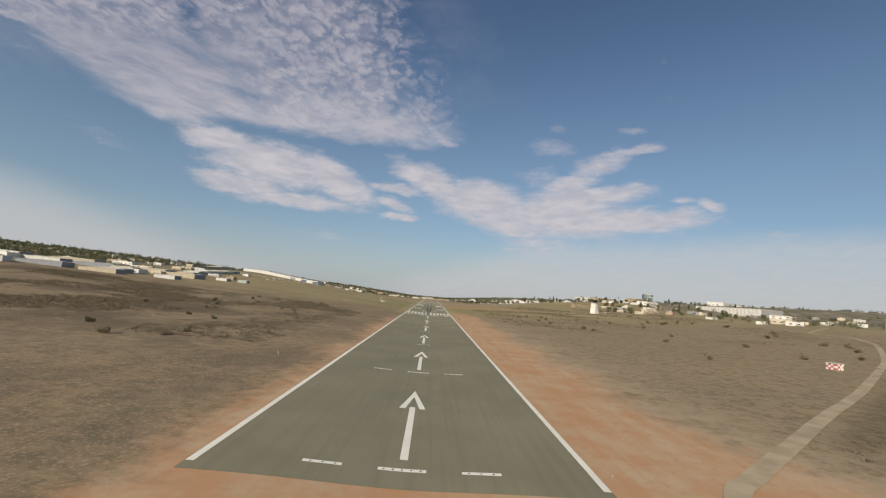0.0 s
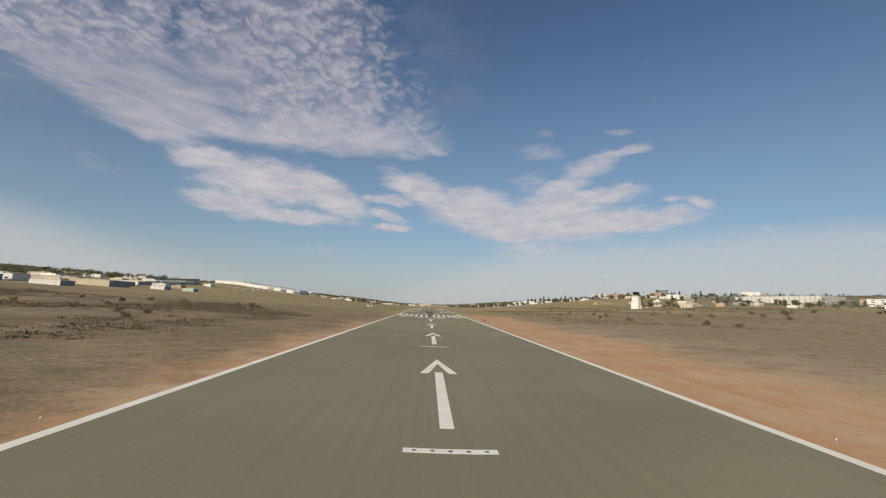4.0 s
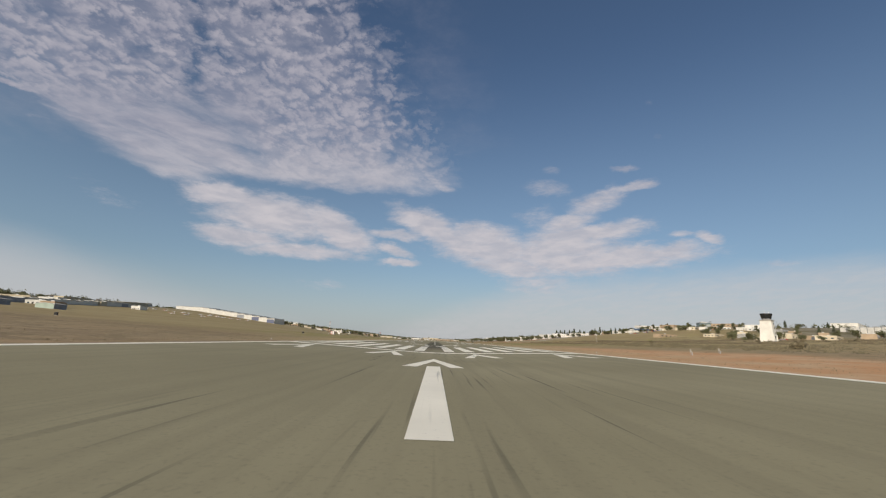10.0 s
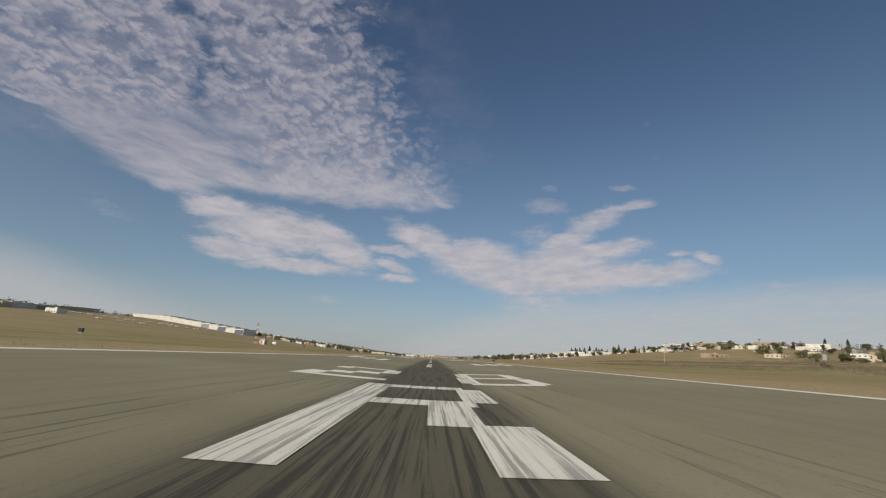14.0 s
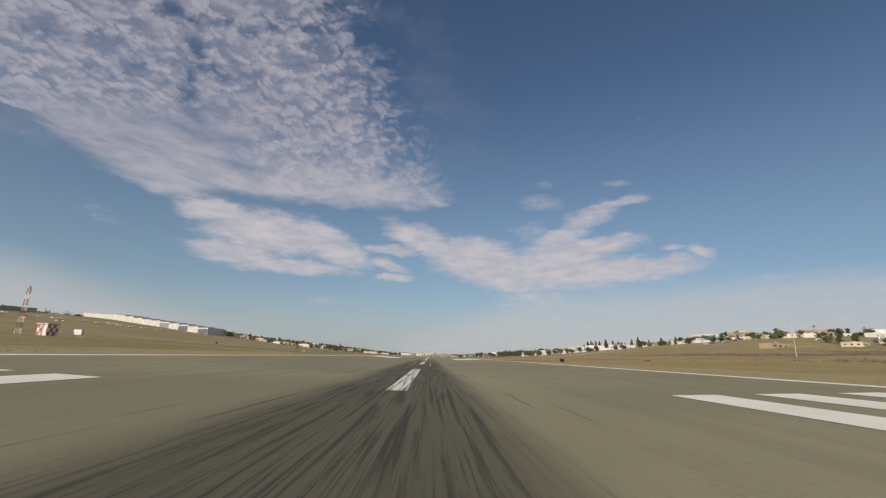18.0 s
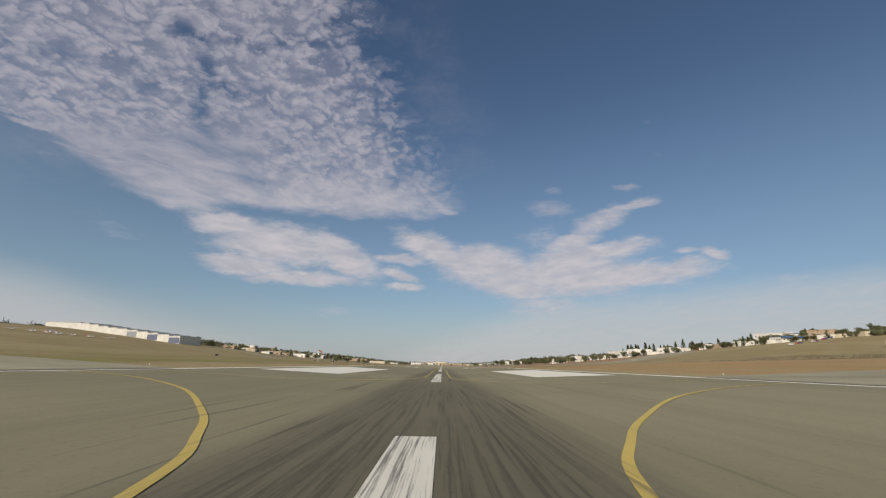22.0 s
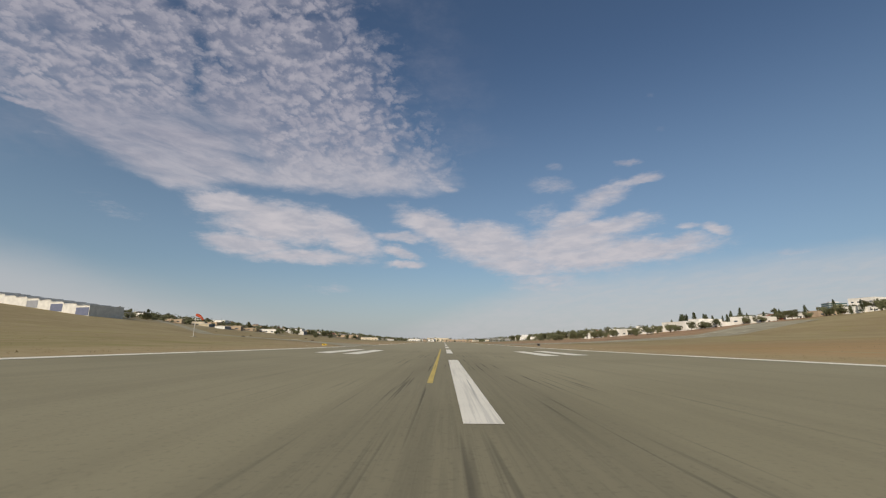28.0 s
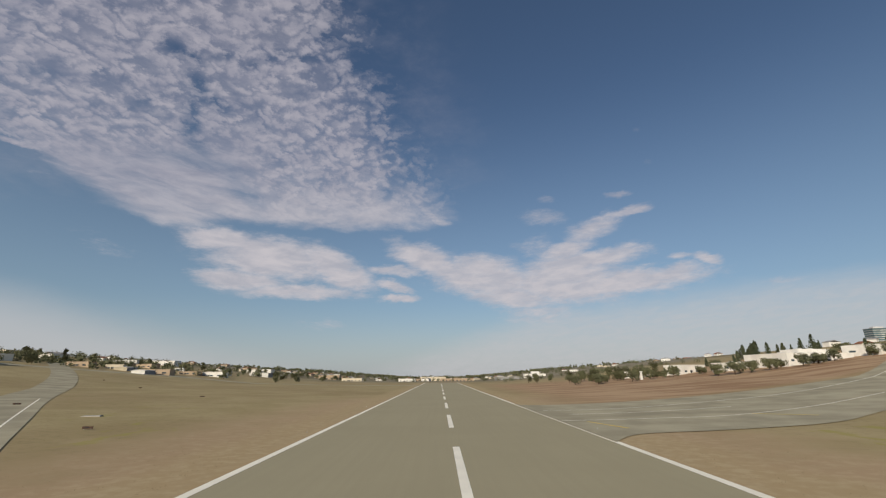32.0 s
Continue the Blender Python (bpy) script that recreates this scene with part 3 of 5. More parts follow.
def box(bm, x0, x1, y0, y1, z0, z1, taper=0.0):
    """A box; taper draws its top in on all four sides."""
    t = taper
    v = [bm.verts.new(p) for p in ((x0, y0, z0), (x1, y0, z0), (x1, y1, z0), (x0, y1, z0),
                                   (x0 + t, y0 + t, z1), (x1 - t, y0 + t, z1), (x1 - t, y1 - t, z1), (x0 + t, y1 - t, z1))]
    for f in ((3, 2, 1, 0), (4, 5, 6, 7), (0, 1, 5, 4), (1, 2, 6, 5), (2, 3, 7, 6), (3, 0, 4, 7)):
        bm.faces.new([v[i] for i in f])
    return bm


def boxed(*a, **kw):
    return box(bmesh.new(), *a, **kw)


def tube(bm, p, q, r0, r1, sides=8, cap=True):
    """A tapered round bar from p to q."""
    p, q = Vector(p), Vector(q)
    d = (q - p).normalized()
    a = d.orthogonal().normalized()
    b = d.cross(a)
    rings = []
    for c, r in ((p, r0), (q, r1)):
        rings.append([bm.verts.new(c + (a * math.cos(t) + b * math.sin(t)) * r) for t in [2 * math.pi * i / sides for i in range(sides)]])
    for i in range(sides):
        j = (i + 1) % sides
        bm.faces.new((rings[0][i], rings[0][j], rings[1][j], rings[1][i]))
    if cap:
        bm.faces.new(rings[0][::-1])
        bm.faces.new(rings[1])
    return bm


def gable(bm, x0, x1, y0, y1, z0, rise, over=0.4, thick=0.25):
    """A gabled roof slab with its ridge along y."""
    xm = (x0 + x1) / 2
    pr = [(x0 - over, z0 - over * rise / (xm - x0)), (xm, z0 + rise), (x1 + over, z0 - over * rise / (xm - x0))]
    prof = pr + [(x, z + thick) for x, z in reversed(pr)]
    a = [bm.verts.new((x, y0 - over, z)) for x, z in prof]
    b = [bm.verts.new((x, y1 + over, z)) for x, z in prof]
    n = len(prof)
    for i in range(n):
        j = (i + 1) % n
        bm.faces.new((a[i], b[i], b[j], a[j]))
    for s, k in ((a, 1), (b, -1)):
        bm.faces.new([s[i] for i in (0, 1, 4, 5)][::k])
        bm.faces.new([s[i] for i in (1, 2, 3, 4)][::k])
    return bm


def ground_quad(bm, pts, lift, step=8.0):
    """A flat patch between two sides (lists of (x, y), same length), laid on the ground."""
    left, right = pts
    n = max(1, round(max(math.dist(a, b) for a, b in zip(left, right)) / 1.5))
    n = min(n, 24)
    rows = []
    for a, b in zip(left, right):
        row = []
        for i in range(n + 1):
            x, y = a[0] + (b[0] - a[0]) * i / n, a[1] + (b[1] - a[1]) * i / n
            row.append(bm.verts.new((x, y, gz(x, y) + lift)))
        rows.append(row)
    for r, s in zip(rows, rows[1:]):
        for i in range(n):
            bm.faces.new((r[i], r[i + 1], s[i + 1], s[i]))
    return bm


def strip(bm, x0, x1, y0, y1, lift=0.045):
    n = max(1, math.ceil((y1 - y0) / 20))
    ys = [y0 + (y1 - y0) * i / n for i in range(n + 1)]
    return ground_quad(bm, ([(x0, y) for y in ys], [(x1, y) for y in ys]), lift)


def ribbon(bm, line, width, lift=0.045):
    """A band of that width along a line of (x, y)."""
    pts = [Vector(p) for p in line]
    left, right = [], []
    for i, p in enumerate(pts):
        d = (pts[min(i + 1, len(pts) - 1)] - pts[max(i - 1, 0)]).normalized()
        s = Vector((-d.y, d.x)) * width / 2
        left.append((p + s)[:])
        right.append((p - s)[:])
    return ground_quad(bm, (left, right), lift)


def smooth_line(pts, n=6):
    """Catmull-Rom through the points."""
    out = []
    for i in range(len(pts) - 1):
        p0, p1, p2, p3 = [Vector(pts[min(max(j, 0), len(pts) - 1)]) for j in (i - 1, i, i + 1, i + 2)]
        for k in range(n):
            t = k / n
            out.append((0.5 * ((2 * p1) + (p2 - p0) * t + (2 * p0 - 5 * p1 + 4 * p2 - p3) * t * t + (3 * p1 - p0 - 3 * p2 + p3) * t ** 3))[:])
    return out + [tuple(pts[-1])]


def at(x, y, turn=0.0, sink=0.05):
    return pose(x, y, gz(x, y) - sink, 0, 0, turn)


# ---- ground, runway ----
def knots(spec):
    out = []
    for a, b, s in spec:
        n = max(1, round((b - a) / s))
        out += [a + (b - a) * i / n for i in range(n)]
    return out + [spec[-1][1]]


def ground_sheet():
    half = knots([(0, 30, 1.5), (30, 120, 3), (120, 420, 20), (420, 1500, 90), (1500, 4300, 350)])
    xs = [-v for v in reversed(half[1:])] + half
    ys = knots([(-2200, -440, 110), (-440, 700, 10), (700, 1500, 40), (1500, 4400, 240)])
    verts, faces = [], []
    for y in ys:
        for x in xs:
            verts.append((x, y, gz(x, y)))
    w = len(xs)
    for j in range(len(ys) - 1):
        for i in range(w - 1):
            faces.append((j * w + i, j * w + i + 1, (j + 1) * w + i + 1, (j + 1) * w + i))
    me = bpy.data.meshes.new("ground")
    me.from_pydata(verts, [], faces)
    me.materials.append(MAT["ground"])
    me.polygons.foreach_set("use_smooth", [True] * len(faces))
    tagged(new("ground", me), "dry grassland and bare red earth round the runway", "", "", "structure")


RUNWAY_START, RUNWAY_END, HALF = -372.0, 1150.0, 22.9
ground_sheet()
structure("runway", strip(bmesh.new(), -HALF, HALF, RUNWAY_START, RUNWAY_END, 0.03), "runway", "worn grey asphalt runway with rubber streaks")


def marking(name, bm, label, mat="white_paint"):
    return structure(name, bm, mat, label)


for side in (-1, 1):
    x0, x1 = sorted((side * 21.95, side * 22.85))
    marking("runway_edge_line", strip(bmesh.new(), x0, x1, RUNWAY_START + 2, RUNWAY_END), "white painted line along the runway edge")

ARROW = -22.7
for k in range(6):
    y = ARROW - 61 * k
    bm = bmesh.new()
    for s in (-1, 1):
        ground_quad(bm, ([(0, y), (0, y - 5.2)][::s], [(s * 2.3, y - 13.7), (s * 1.25, y - 13.7)][::s]), 0.045)
    marking("threshold_arrow_head", bm, "white painted arrow head on the asphalt")
    marking("threshold_arrow_shaft", strip(bmesh.new(), -0.5, 0.5, y - 36.6, y - 12.6), "white painted arrow shaft on the asphalt")
for x in (-17.4, -5.8, 5.8, 17.4):
    bm = bmesh.new()
    for s in (-1, 1):
        ground_quad(bm, ([(x, -4.6), (x, -9.8)][::s], [(x + s * 2.3, -18.3), (x + s * 1.15, -18.3)][::s]), 0.045)
    marking("threshold_chevron", bm, "white painted arrowhead before the threshold bar")
marking("threshold_bar", strip(bmesh.new(), -22.3, 22.3, -3.1, 0.0, 0.05), "broad white bar across the runway")
for i in range(6):
    for side in (-1, 1):
        x0, x1 = sorted((side * 1.752 * (2 * i + 1), side * 1.752 * (2 * i + 2)))
        marking("threshold_stripe", strip(bmesh.new(), x0, x1, 6.1, 51.8), "long white threshold stripe, scuffed by tyres")
for y, bars in ((152.4, 3), (457.2, 2)):
    for i in range(bars):
        for side in (-1, 1):
            x0, x1 = sorted((side * (10.97 + 3.35 * i), side * (12.8 + 3.35 * i)))
            marking("touchdown_bar", strip(bmesh.new(), x0, x1, y, y + 22.9), "white touchdown zone bar")
for side in (-1, 1):
    x0, x1 = sorted((side * 10.97, side * 20.1))
    marking("aiming_point_block", strip(bmesh.new(), x0, x1, 310.9, 356.6), "large white aiming point rectangle")
DASHES = [(124, 29), (178, 31), (236, 36), (302, 35), (363.5, 33), (416, 32), (469, 28), (514, 25)] + [(560 + 49 * k, 27) for k in range(12)]
for y, length in DASHES:
    marking("centre_line_dash", strip(bmesh.new(), -0.46, 0.46, y, y + length), "white centre line dash, dulled by rubber")


def glyph(cells, x, y, w=6.1, h=18.3):
    """A block numeral out of bars given in tenths of its width and height."""
    bm = bmesh.new()
    for a, b, c, d in cells:
        strip(bm, x + a * w / 10, x + b * w / 10, y + c * h / 10, y + d * h / 10, 0.046)
    return bm


marking("runway_letter_R", glyph([(0, 2.2, 0, 10), (2.2, 8.5, 9, 10), (7.8, 10, 5.6, 9.2), (2.2, 8.5, 4.8, 5.8), (5.6, 8, 2.4, 4.8), (7.4, 10, 0, 2.6)], -3.05, 59.5), "worn white runway letter R")
marking("runway_digit_2", glyph([(0, 10, 0, 1), (0, 2.4, 1, 3), (2, 5, 2.6, 4.4), (4.6, 7.8, 4, 5.8), (7.6, 10, 5.4, 9), (1.2, 8.8, 9, 10), (0, 2.2, 7.4, 9.2)], -8.6, 80.9), "white runway digit 2")
marking("runway_digit_8", glyph([(1, 9, 0, 1), (1, 9, 9, 10), (1.6, 8.4, 4.6, 5.5), (0, 2.2, 0.8, 4.8), (7.8, 10, 0.8, 4.8), (0.4, 2.4, 5.2, 9.2), (7.6, 9.6, 5.2, 9.2)], 2.5, 80.9), "white runway digit 8")

# lead-off lines
TURN_OFF = [(1.6, 225), (1.6, 250), (2.2, 262), (3.2, 268.1), (4.4, 271.2), (6.3, 274.8), (10.9, 281.5), (16.6, 286.6), (21.8, 288.7), (26, 289.5), (40, 292), (60, 298)]
TURN_BACK = [(60, 300), (40, 297), (26, 295.5), (18, 295), (11.5, 295.7), (8.4, 298), (6.2, 301), (4.3, 304.6), (2.5, 309.5), (1.6, 316), (1.5, 330), (1.55, 360), (1.6, 392)]
for side in (1, -1):
    for line in (TURN_OFF, TURN_BACK):
        marking("lead_off_line", ribbon(bmesh.new(), smooth_line([(side * x, y) for x, y in line]), 0.20), "thin yellow lead-off line curving to the taxiway", "yellow_paint")
marking("lead_off_line", ribbon(bmesh.new(), [(-1.5, 425), (-1.5, 450), (-1.55, 500)], 0.25), "thin yellow line beside the centre line", "yellow_paint")

# taxiways
TAXI_RIGHT = [
    ([(22.5, 284), (60, 290), (140, 302)], [(22.5, 300), (60, 308), (140, 322)]),
    ([(-140, 302), (-60, 290), (-22.5, 284)], [(-140, 322), (-60, 308), (-22.5, 300)]),
    ([(22.2, 588), (29, 595), (44, 596), (63, 599), (84, 611), (150, 650), (290, 735)], [(22.2, 672), (29, 664), (55, 666), (102, 682), (150, 702), (200, 728), (290, 800)]),
]
TAXI_LEFT = [
    ([(-22.2, 500), (-34, 527), (-52, 556), (-92, 605), (-133, 656), (-238, 793), (-386, 953), (-438, 1010)], [(-22.2, 545), (-29, 552), (-42, 565), (-82, 614), (-123, 665), (-228, 802), (-376, 962), (-428, 1020)]),
    ([(-345, 838), (-268, 908), (-234, 938), (-122, 968), (-22.2, 982)], [(-333, 826), (-256, 892), (-226, 920), (-118, 950), (-22.2, 962)]),
]
for a, b in TAXI_RIGHT + TAXI_LEFT:
    structure("taxiway", ground_quad(bmesh.new(), (smooth_line(a, 10), smooth_line(b, 10)), 0.09), "taxi", "pale worn asphalt taxiway")
for line in ([(25, 643), (45, 642), (74, 652), (110, 666), (192, 715), (270, 768)], [(28, 630), (47, 630), (69, 634)], [(22, 617), (40, 616), (58, 616), (85, 627), (122, 648), (200, 692)], [(-125, 663), (-84, 612), (-44, 563)]):
    marking("taxi_edge_line", ribbon(bmesh.new(), smooth_line(line), 0.35, 0.115), "thin pale line along the taxiway")
marking("hold_line", ribbon(bmesh.new(), [(27, 614), (30, 602)], 0.7, 0.12), "yellow holding line across the taxiway", "yellow_paint")
marking("hold_line", ribbon(bmesh.new(), [(62, 617), (69, 609)], 0.7, 0.12), "yellow holding line across the taxiway", "yellow_paint")
structure("dirt_track", ribbon(bmesh.new(), smooth_line([(22, -398), (36, -371), (44, -363), (61, -349), (90, -325), (140, -285), (193, -240), (227, -211), (290, -150), (330, -105), (350, -70), (345, -40), (420, 20)], 12), 2.7, 0.12), "road", "pale dirt track through the scrub")

for k in range(6):
    y = -66.0 - 60.25 * k
    marking("light_bar_pad", strip(bmesh.new(), -2.75, 2.75, y - 0.4, y + 0.4, 0.047), "pale concrete strip under approach lights")
    if k >= 4:
        for s in (-1, 1):
            marking("light_bar_pad", strip(bmesh.new(), *sorted((s * 6.8, s * 11.3)), y - 0.35, y + 0.35, 0.047), "pale concrete strip under approach lights")


# ---- buildings ----
def wall_windows(root, wall, face, x0, x1, rows, n, w, h, at_plane, mat="glass"):
    """Rows of windows on one face of a block: face 'y' looks to -y, 'x' to +x or -x."""
    for z in rows:
        for i in range(n):
            c = x0 + (x1 - x0) * (i + 0.5) / n
            if face == "y":
                bm = boxed(c - w / 2, c + w / 2, at_plane - 0.06, at_plane + 0.2, z, z + h)
            else:
                s = 1 if at_plane > 0 else -1
                bm = boxed(*sorted((at_plane - s * 0.2, at_plane + s * 0.06)), c - w / 2, c + w / 2, z, z + h)
            part("window", bm, mat, wall)


def block(name, m, w, d, h, wall_mat, roof_mat, label, category, parapet=0.5, win=(0, 0), side_win=0, glass="glass", group="", rooftop=0):
    """A flat-roofed building on a base: w across, d deep, front to -y."""
    root = thing(name, m, label, category, group)
    wall = part("wall", boxed(-w / 2, w / 2, 0, d, -3, h), wall_mat, root)
    bm = bmesh.new()
    for a in ((-w / 2 - 0.12, w / 2 + 0.12, -0.12, 0.3), (-w / 2 - 0.12, w / 2 + 0.12, d - 0.3, d + 0.12),
              (-w / 2 - 0.12, -w / 2 + 0.3, 0.3, d - 0.3), (w / 2 - 0.3, w / 2 + 0.12, 0.3, d - 0.3)):
        box(bm, *a, h, h + parapet)
    part("parapet", bm, wall_mat, root)
    part("roof", boxed(-w / 2 + 0.3, w / 2 - 0.3, 0.3, d - 0.3, h, h + 0.12), roof_mat, root)
    n, storeys = win
    if n:
        rows = [0.9 + (h / storeys) * k for k in range(storeys)]
        wall_windows(root, wall, "y", -w / 2 + 1, w / 2 - 1, rows, n, 0.42 * (w - 2) / n, min(1.3, 0.40 * h / storeys), 0.0, glass)
        if side_win:
            for s in (-1, 1):
                wall_windows(root, wall, "x", 1, d - 1, rows, side_win, 0.4 * (d - 2) / side_win, min(1.3, 0.40 * h / storeys), s * w / 2, glass)
        door = part("door", boxed(-w * 0.12 - 0.8, -w * 0.12 + 0.8, -0.1, 0.2, 0, 2.3), "black", root)
    for k in range(rooftop):
        x = (-0.35 + 0.7 * (k + 0.5) / rooftop) * w
        part("roof_unit", boxed(x - 1.3, x + 1.3, d * 0.4, d * 0.4 + 2.2, h + 0.12, h + 1.5), "roof_white", root)
    return root


def hangar(m, w, d, h, front_mat, shaded_side_mat, roof_mat, label, doors=1, group="hangars"):
    """A metal hangar with a low gable, ridge along its depth; doors in the +x side."""
    root = thing("hangar", m, label, "hangar", group)
    rise = h * 0.16
    bm = bmesh.new()
    box(bm, -w / 2, w / 2, 0, d, -3, h)
    xm = 0.0
    for y in (0.0, d):
        a, b, c = bm.verts.new((-w / 2, y, h)), bm.verts.new((w / 2, y, h)), bm.verts.new((xm, y, h + rise))
        bm.faces.new((a, b, c) if y == 0 else (b, a, c))
    part("wall", bm, front_mat, root)
    part("roof", gable(bmesh.new(), -w / 2, w / 2, 0, d, h, rise, 0.5, 0.2), roof_mat, root)
    # grey sheet over the +x wall: the shade of that side, put into its colour
    part("shaded_side", boxed(w / 2 + 0.01, w / 2 + 0.08, 0, d, 0, h - 0.15), shaded_side_mat, root)
    for i in range(doors):
        a, b = d * (i + 0.12) / doors, d * (i + 0.88) / doors
        n = 4
        door = part("hangar_door", boxed(w / 2 + 0.09, w / 2 + 0.16, a, b, 0, h * 0.86), shaded_side_mat, root)
        for k in range(n):
            y0, y1 = a + (b - a) * k / n, a + (b - a) * (k + 1) / n
            part("door_leaf", boxed(w / 2 + 0.17, w / 2 + 0.26, y0 + 0.08, y1 - 0.08, 0.05, h * 0.84), shaded_side_mat, door)
    part("gutter", boxed(w / 2 + 0.3, w / 2 + 0.45, -0.4, d + 0.4, h - 0.22, h - 0.08), "steel", root)
    return root


def control_tower(m):
    root = thing("control_tower", m, "white tapering airport control tower with a dark glass cab", "control tower")
    shaft = part("shaft", boxed(-4.9, 4.9, -4.9, 4.9, -3, 14.2, 1.1), "stucco", root, "white rendered shaft")
    for s in (-1, 1):
        part("corner_fin", boxed(s * 4.5 - 0.4, s * 4.5 + 0.4, -5.2, -4.5, -3, 3.0, 0.2), "stucco", shaft)
    for z in (3.5, 7.5, 11.0):
        k = 4.9 - 1.1 * (z + 3) / 17.2
        part("window", boxed(1.0, 2.2, -k - 0.15, -k + 0.5, z, z + 1.4), "glass", shaft)
    part("door", boxed(-1, 0.2, -4.85, -4.2, 0, 2.2), "black", shaft)
    part("walkway", boxed(-4.3, 4.3, -4.3, 4.3, 14.2, 14.6), "concrete", root)
    bm = bmesh.new()
    for s in (-1, 1):
        for z in (14.2, 15.6):
            tube(bm, (-4.2, s * 4.2, z), (4.2, s * 4.2, z), 0.05, 0.05, 5)
            tube(bm, (s * 4.2, -4.2, z), (s * 4.2, 4.2, z), 0.05, 0.05, 5)
    part("railing", bm, "steel", root)
    n = 8
    for z0, r0, z1, r1, mat, nm in ((14.6, 3.0, 15.6, 3.1, "grey_wall", "cab_base"), (15.6, 3.15, 19.0, 4.1, "dark_glass", "cab_glass"), (19.0, 4.3, 19.9, 4.3, "black", "cab_roof")):
        bm = bmesh.new()
        tube(bm, (0, 0, z0), (0, 0, z1), r0, r1, n)
        cab = part(nm, bm, mat, root)
        if nm == "cab_glass":
            for i in range(n):
                a = 2 * math.pi * i / n
                d = Vector((0, 0, 1)).orthogonal().normalized()
                e = Vector((0, 0, 1)).cross(d)
                u = d * math.cos(a) + e * math.sin(a)
                part("mullion", tube(bmesh.new(), (u * (r0 + 0.03)) + Vector((0, 0, z0)), (u * (r1 + 0.03)) + Vector((0, 0, z1)), 0.09, 0.09, 5), "black", cab)
    for x, y, h in ((1, 1, 3.4), (-1.6, 0.4, 2.4), (0.4, -1.8, 1.8)):
        part("aerial", tube(bmesh.new(), (x, y, 19.9), (x, y, 19.9 + h), 0.06, 0.03, 5), "white", root)
    return root


def glass_office(m, w, d, h, storeys):
    root = thing("office_block", m, "mid-rise office block of green glass with pale floor bands", "office building")
    core = part("wall", boxed(-w / 2, w / 2, 0, d, -4, h), "grey_wall", root)
    fh = h / storeys
    for k in range(storeys):
        z = k * fh
        part("window", boxed(-w / 2 - 0.15, w / 2 + 0.15, -0.15, d + 0.15, z + 0.35 * fh, z + 0.95 * fh), "glass_green", core)
        part("floor_band", boxed(-w / 2 * 0.3, w / 2 + 0.35, -0.35, d + 0.35, z - 0.03 * fh, z + 0.20 * fh), "stucco", core)
    part("roof", boxed(-w / 2 - 0.5, w / 2 + 0.5, -0.5, d + 0.5, h, h + 0.8), "roof_grey", root)
    part("plant_room", boxed(-w * 0.3, w * 0.2, d * 0.3, d * 0.7, h + 0.8, h + 4.2), "roof_white", root)
    return root


def long_warehouse(a, b, h):
    a, b = Vector(a), Vector(b)
    w = (b - a).length
    turn = math.degrees(math.atan2(b.y - a.y, b.x - a.x))
    c = (a + b) / 2
    z = min(gz(*a), gz(*b))
    root = thing("warehouse", pose(c.x, c.y, z, 0, 0, turn), "long blank white warehouse with dark panel joints", "warehouse")
    wall = part("wall", boxed(-w / 2, w / 2, 0, 60, -3, h), "grey_wall", root)
    n = 18
    for i in range(n):
        x0, x1 = -w / 2 + w * i / n, -w / 2 + w * (i + 1) / n
        part("wall_panel", boxed(x0 + 0.6, x1 - 0.6, -0.3, 0.1, -2, h - 0.2 + 0.25 * (i % 3 == 0)), "stucco", wall)
    part("roof", boxed(-w / 2, w / 2, 0.2, 60, h, h + 0.3), "roof_white", root)
    for i in range(12):
        x = -w / 2 + w * (0.25 + 0.72 * i / 12)
        part("roof_unit", boxed(x, x + 2.6, 8, 11, h + 0.3, h + 1.9), "roof_grey", root)
    return root


def house(m, w, d, h, wall, roof, label, rise=2.2):
    root = thing("house", m, label, "house", "houses beyond the airfield")
    wl = part("wall", boxed(-w / 2, w / 2, 0, d, -3, h), wall, root)
    part("roof", gable(bmesh.new(), -w / 2, w / 2, 0, d, h, rise, 0.5, 0.2), roof, root)
    for x in (-0.28, 0.28):
        part("window", boxed(x * w - 0.9, x * w + 0.9, -0.07, 0.2, 1.0, 2.2), "glass", wl)
    part("door", boxed(-0.5, 0.5, -0.07, 0.2, 0, 2.1), "black", wl)
    part("chimney", boxed(w * 0.2, w * 0.2 + 0.7, d * 0.6, d * 0.6 + 0.7, h, h + rise + 0.8), "grey_wall", root)
    return root


control_tower(at(271, 277, 38, -2.5))
long_warehouse((652, 612), (690, 452), 16.0)
glass_office(pose(968, 1450, gz(968, 1450) - 3, 0, 0, -9), 40, 26, 105 - gz(968, 1450), 10)

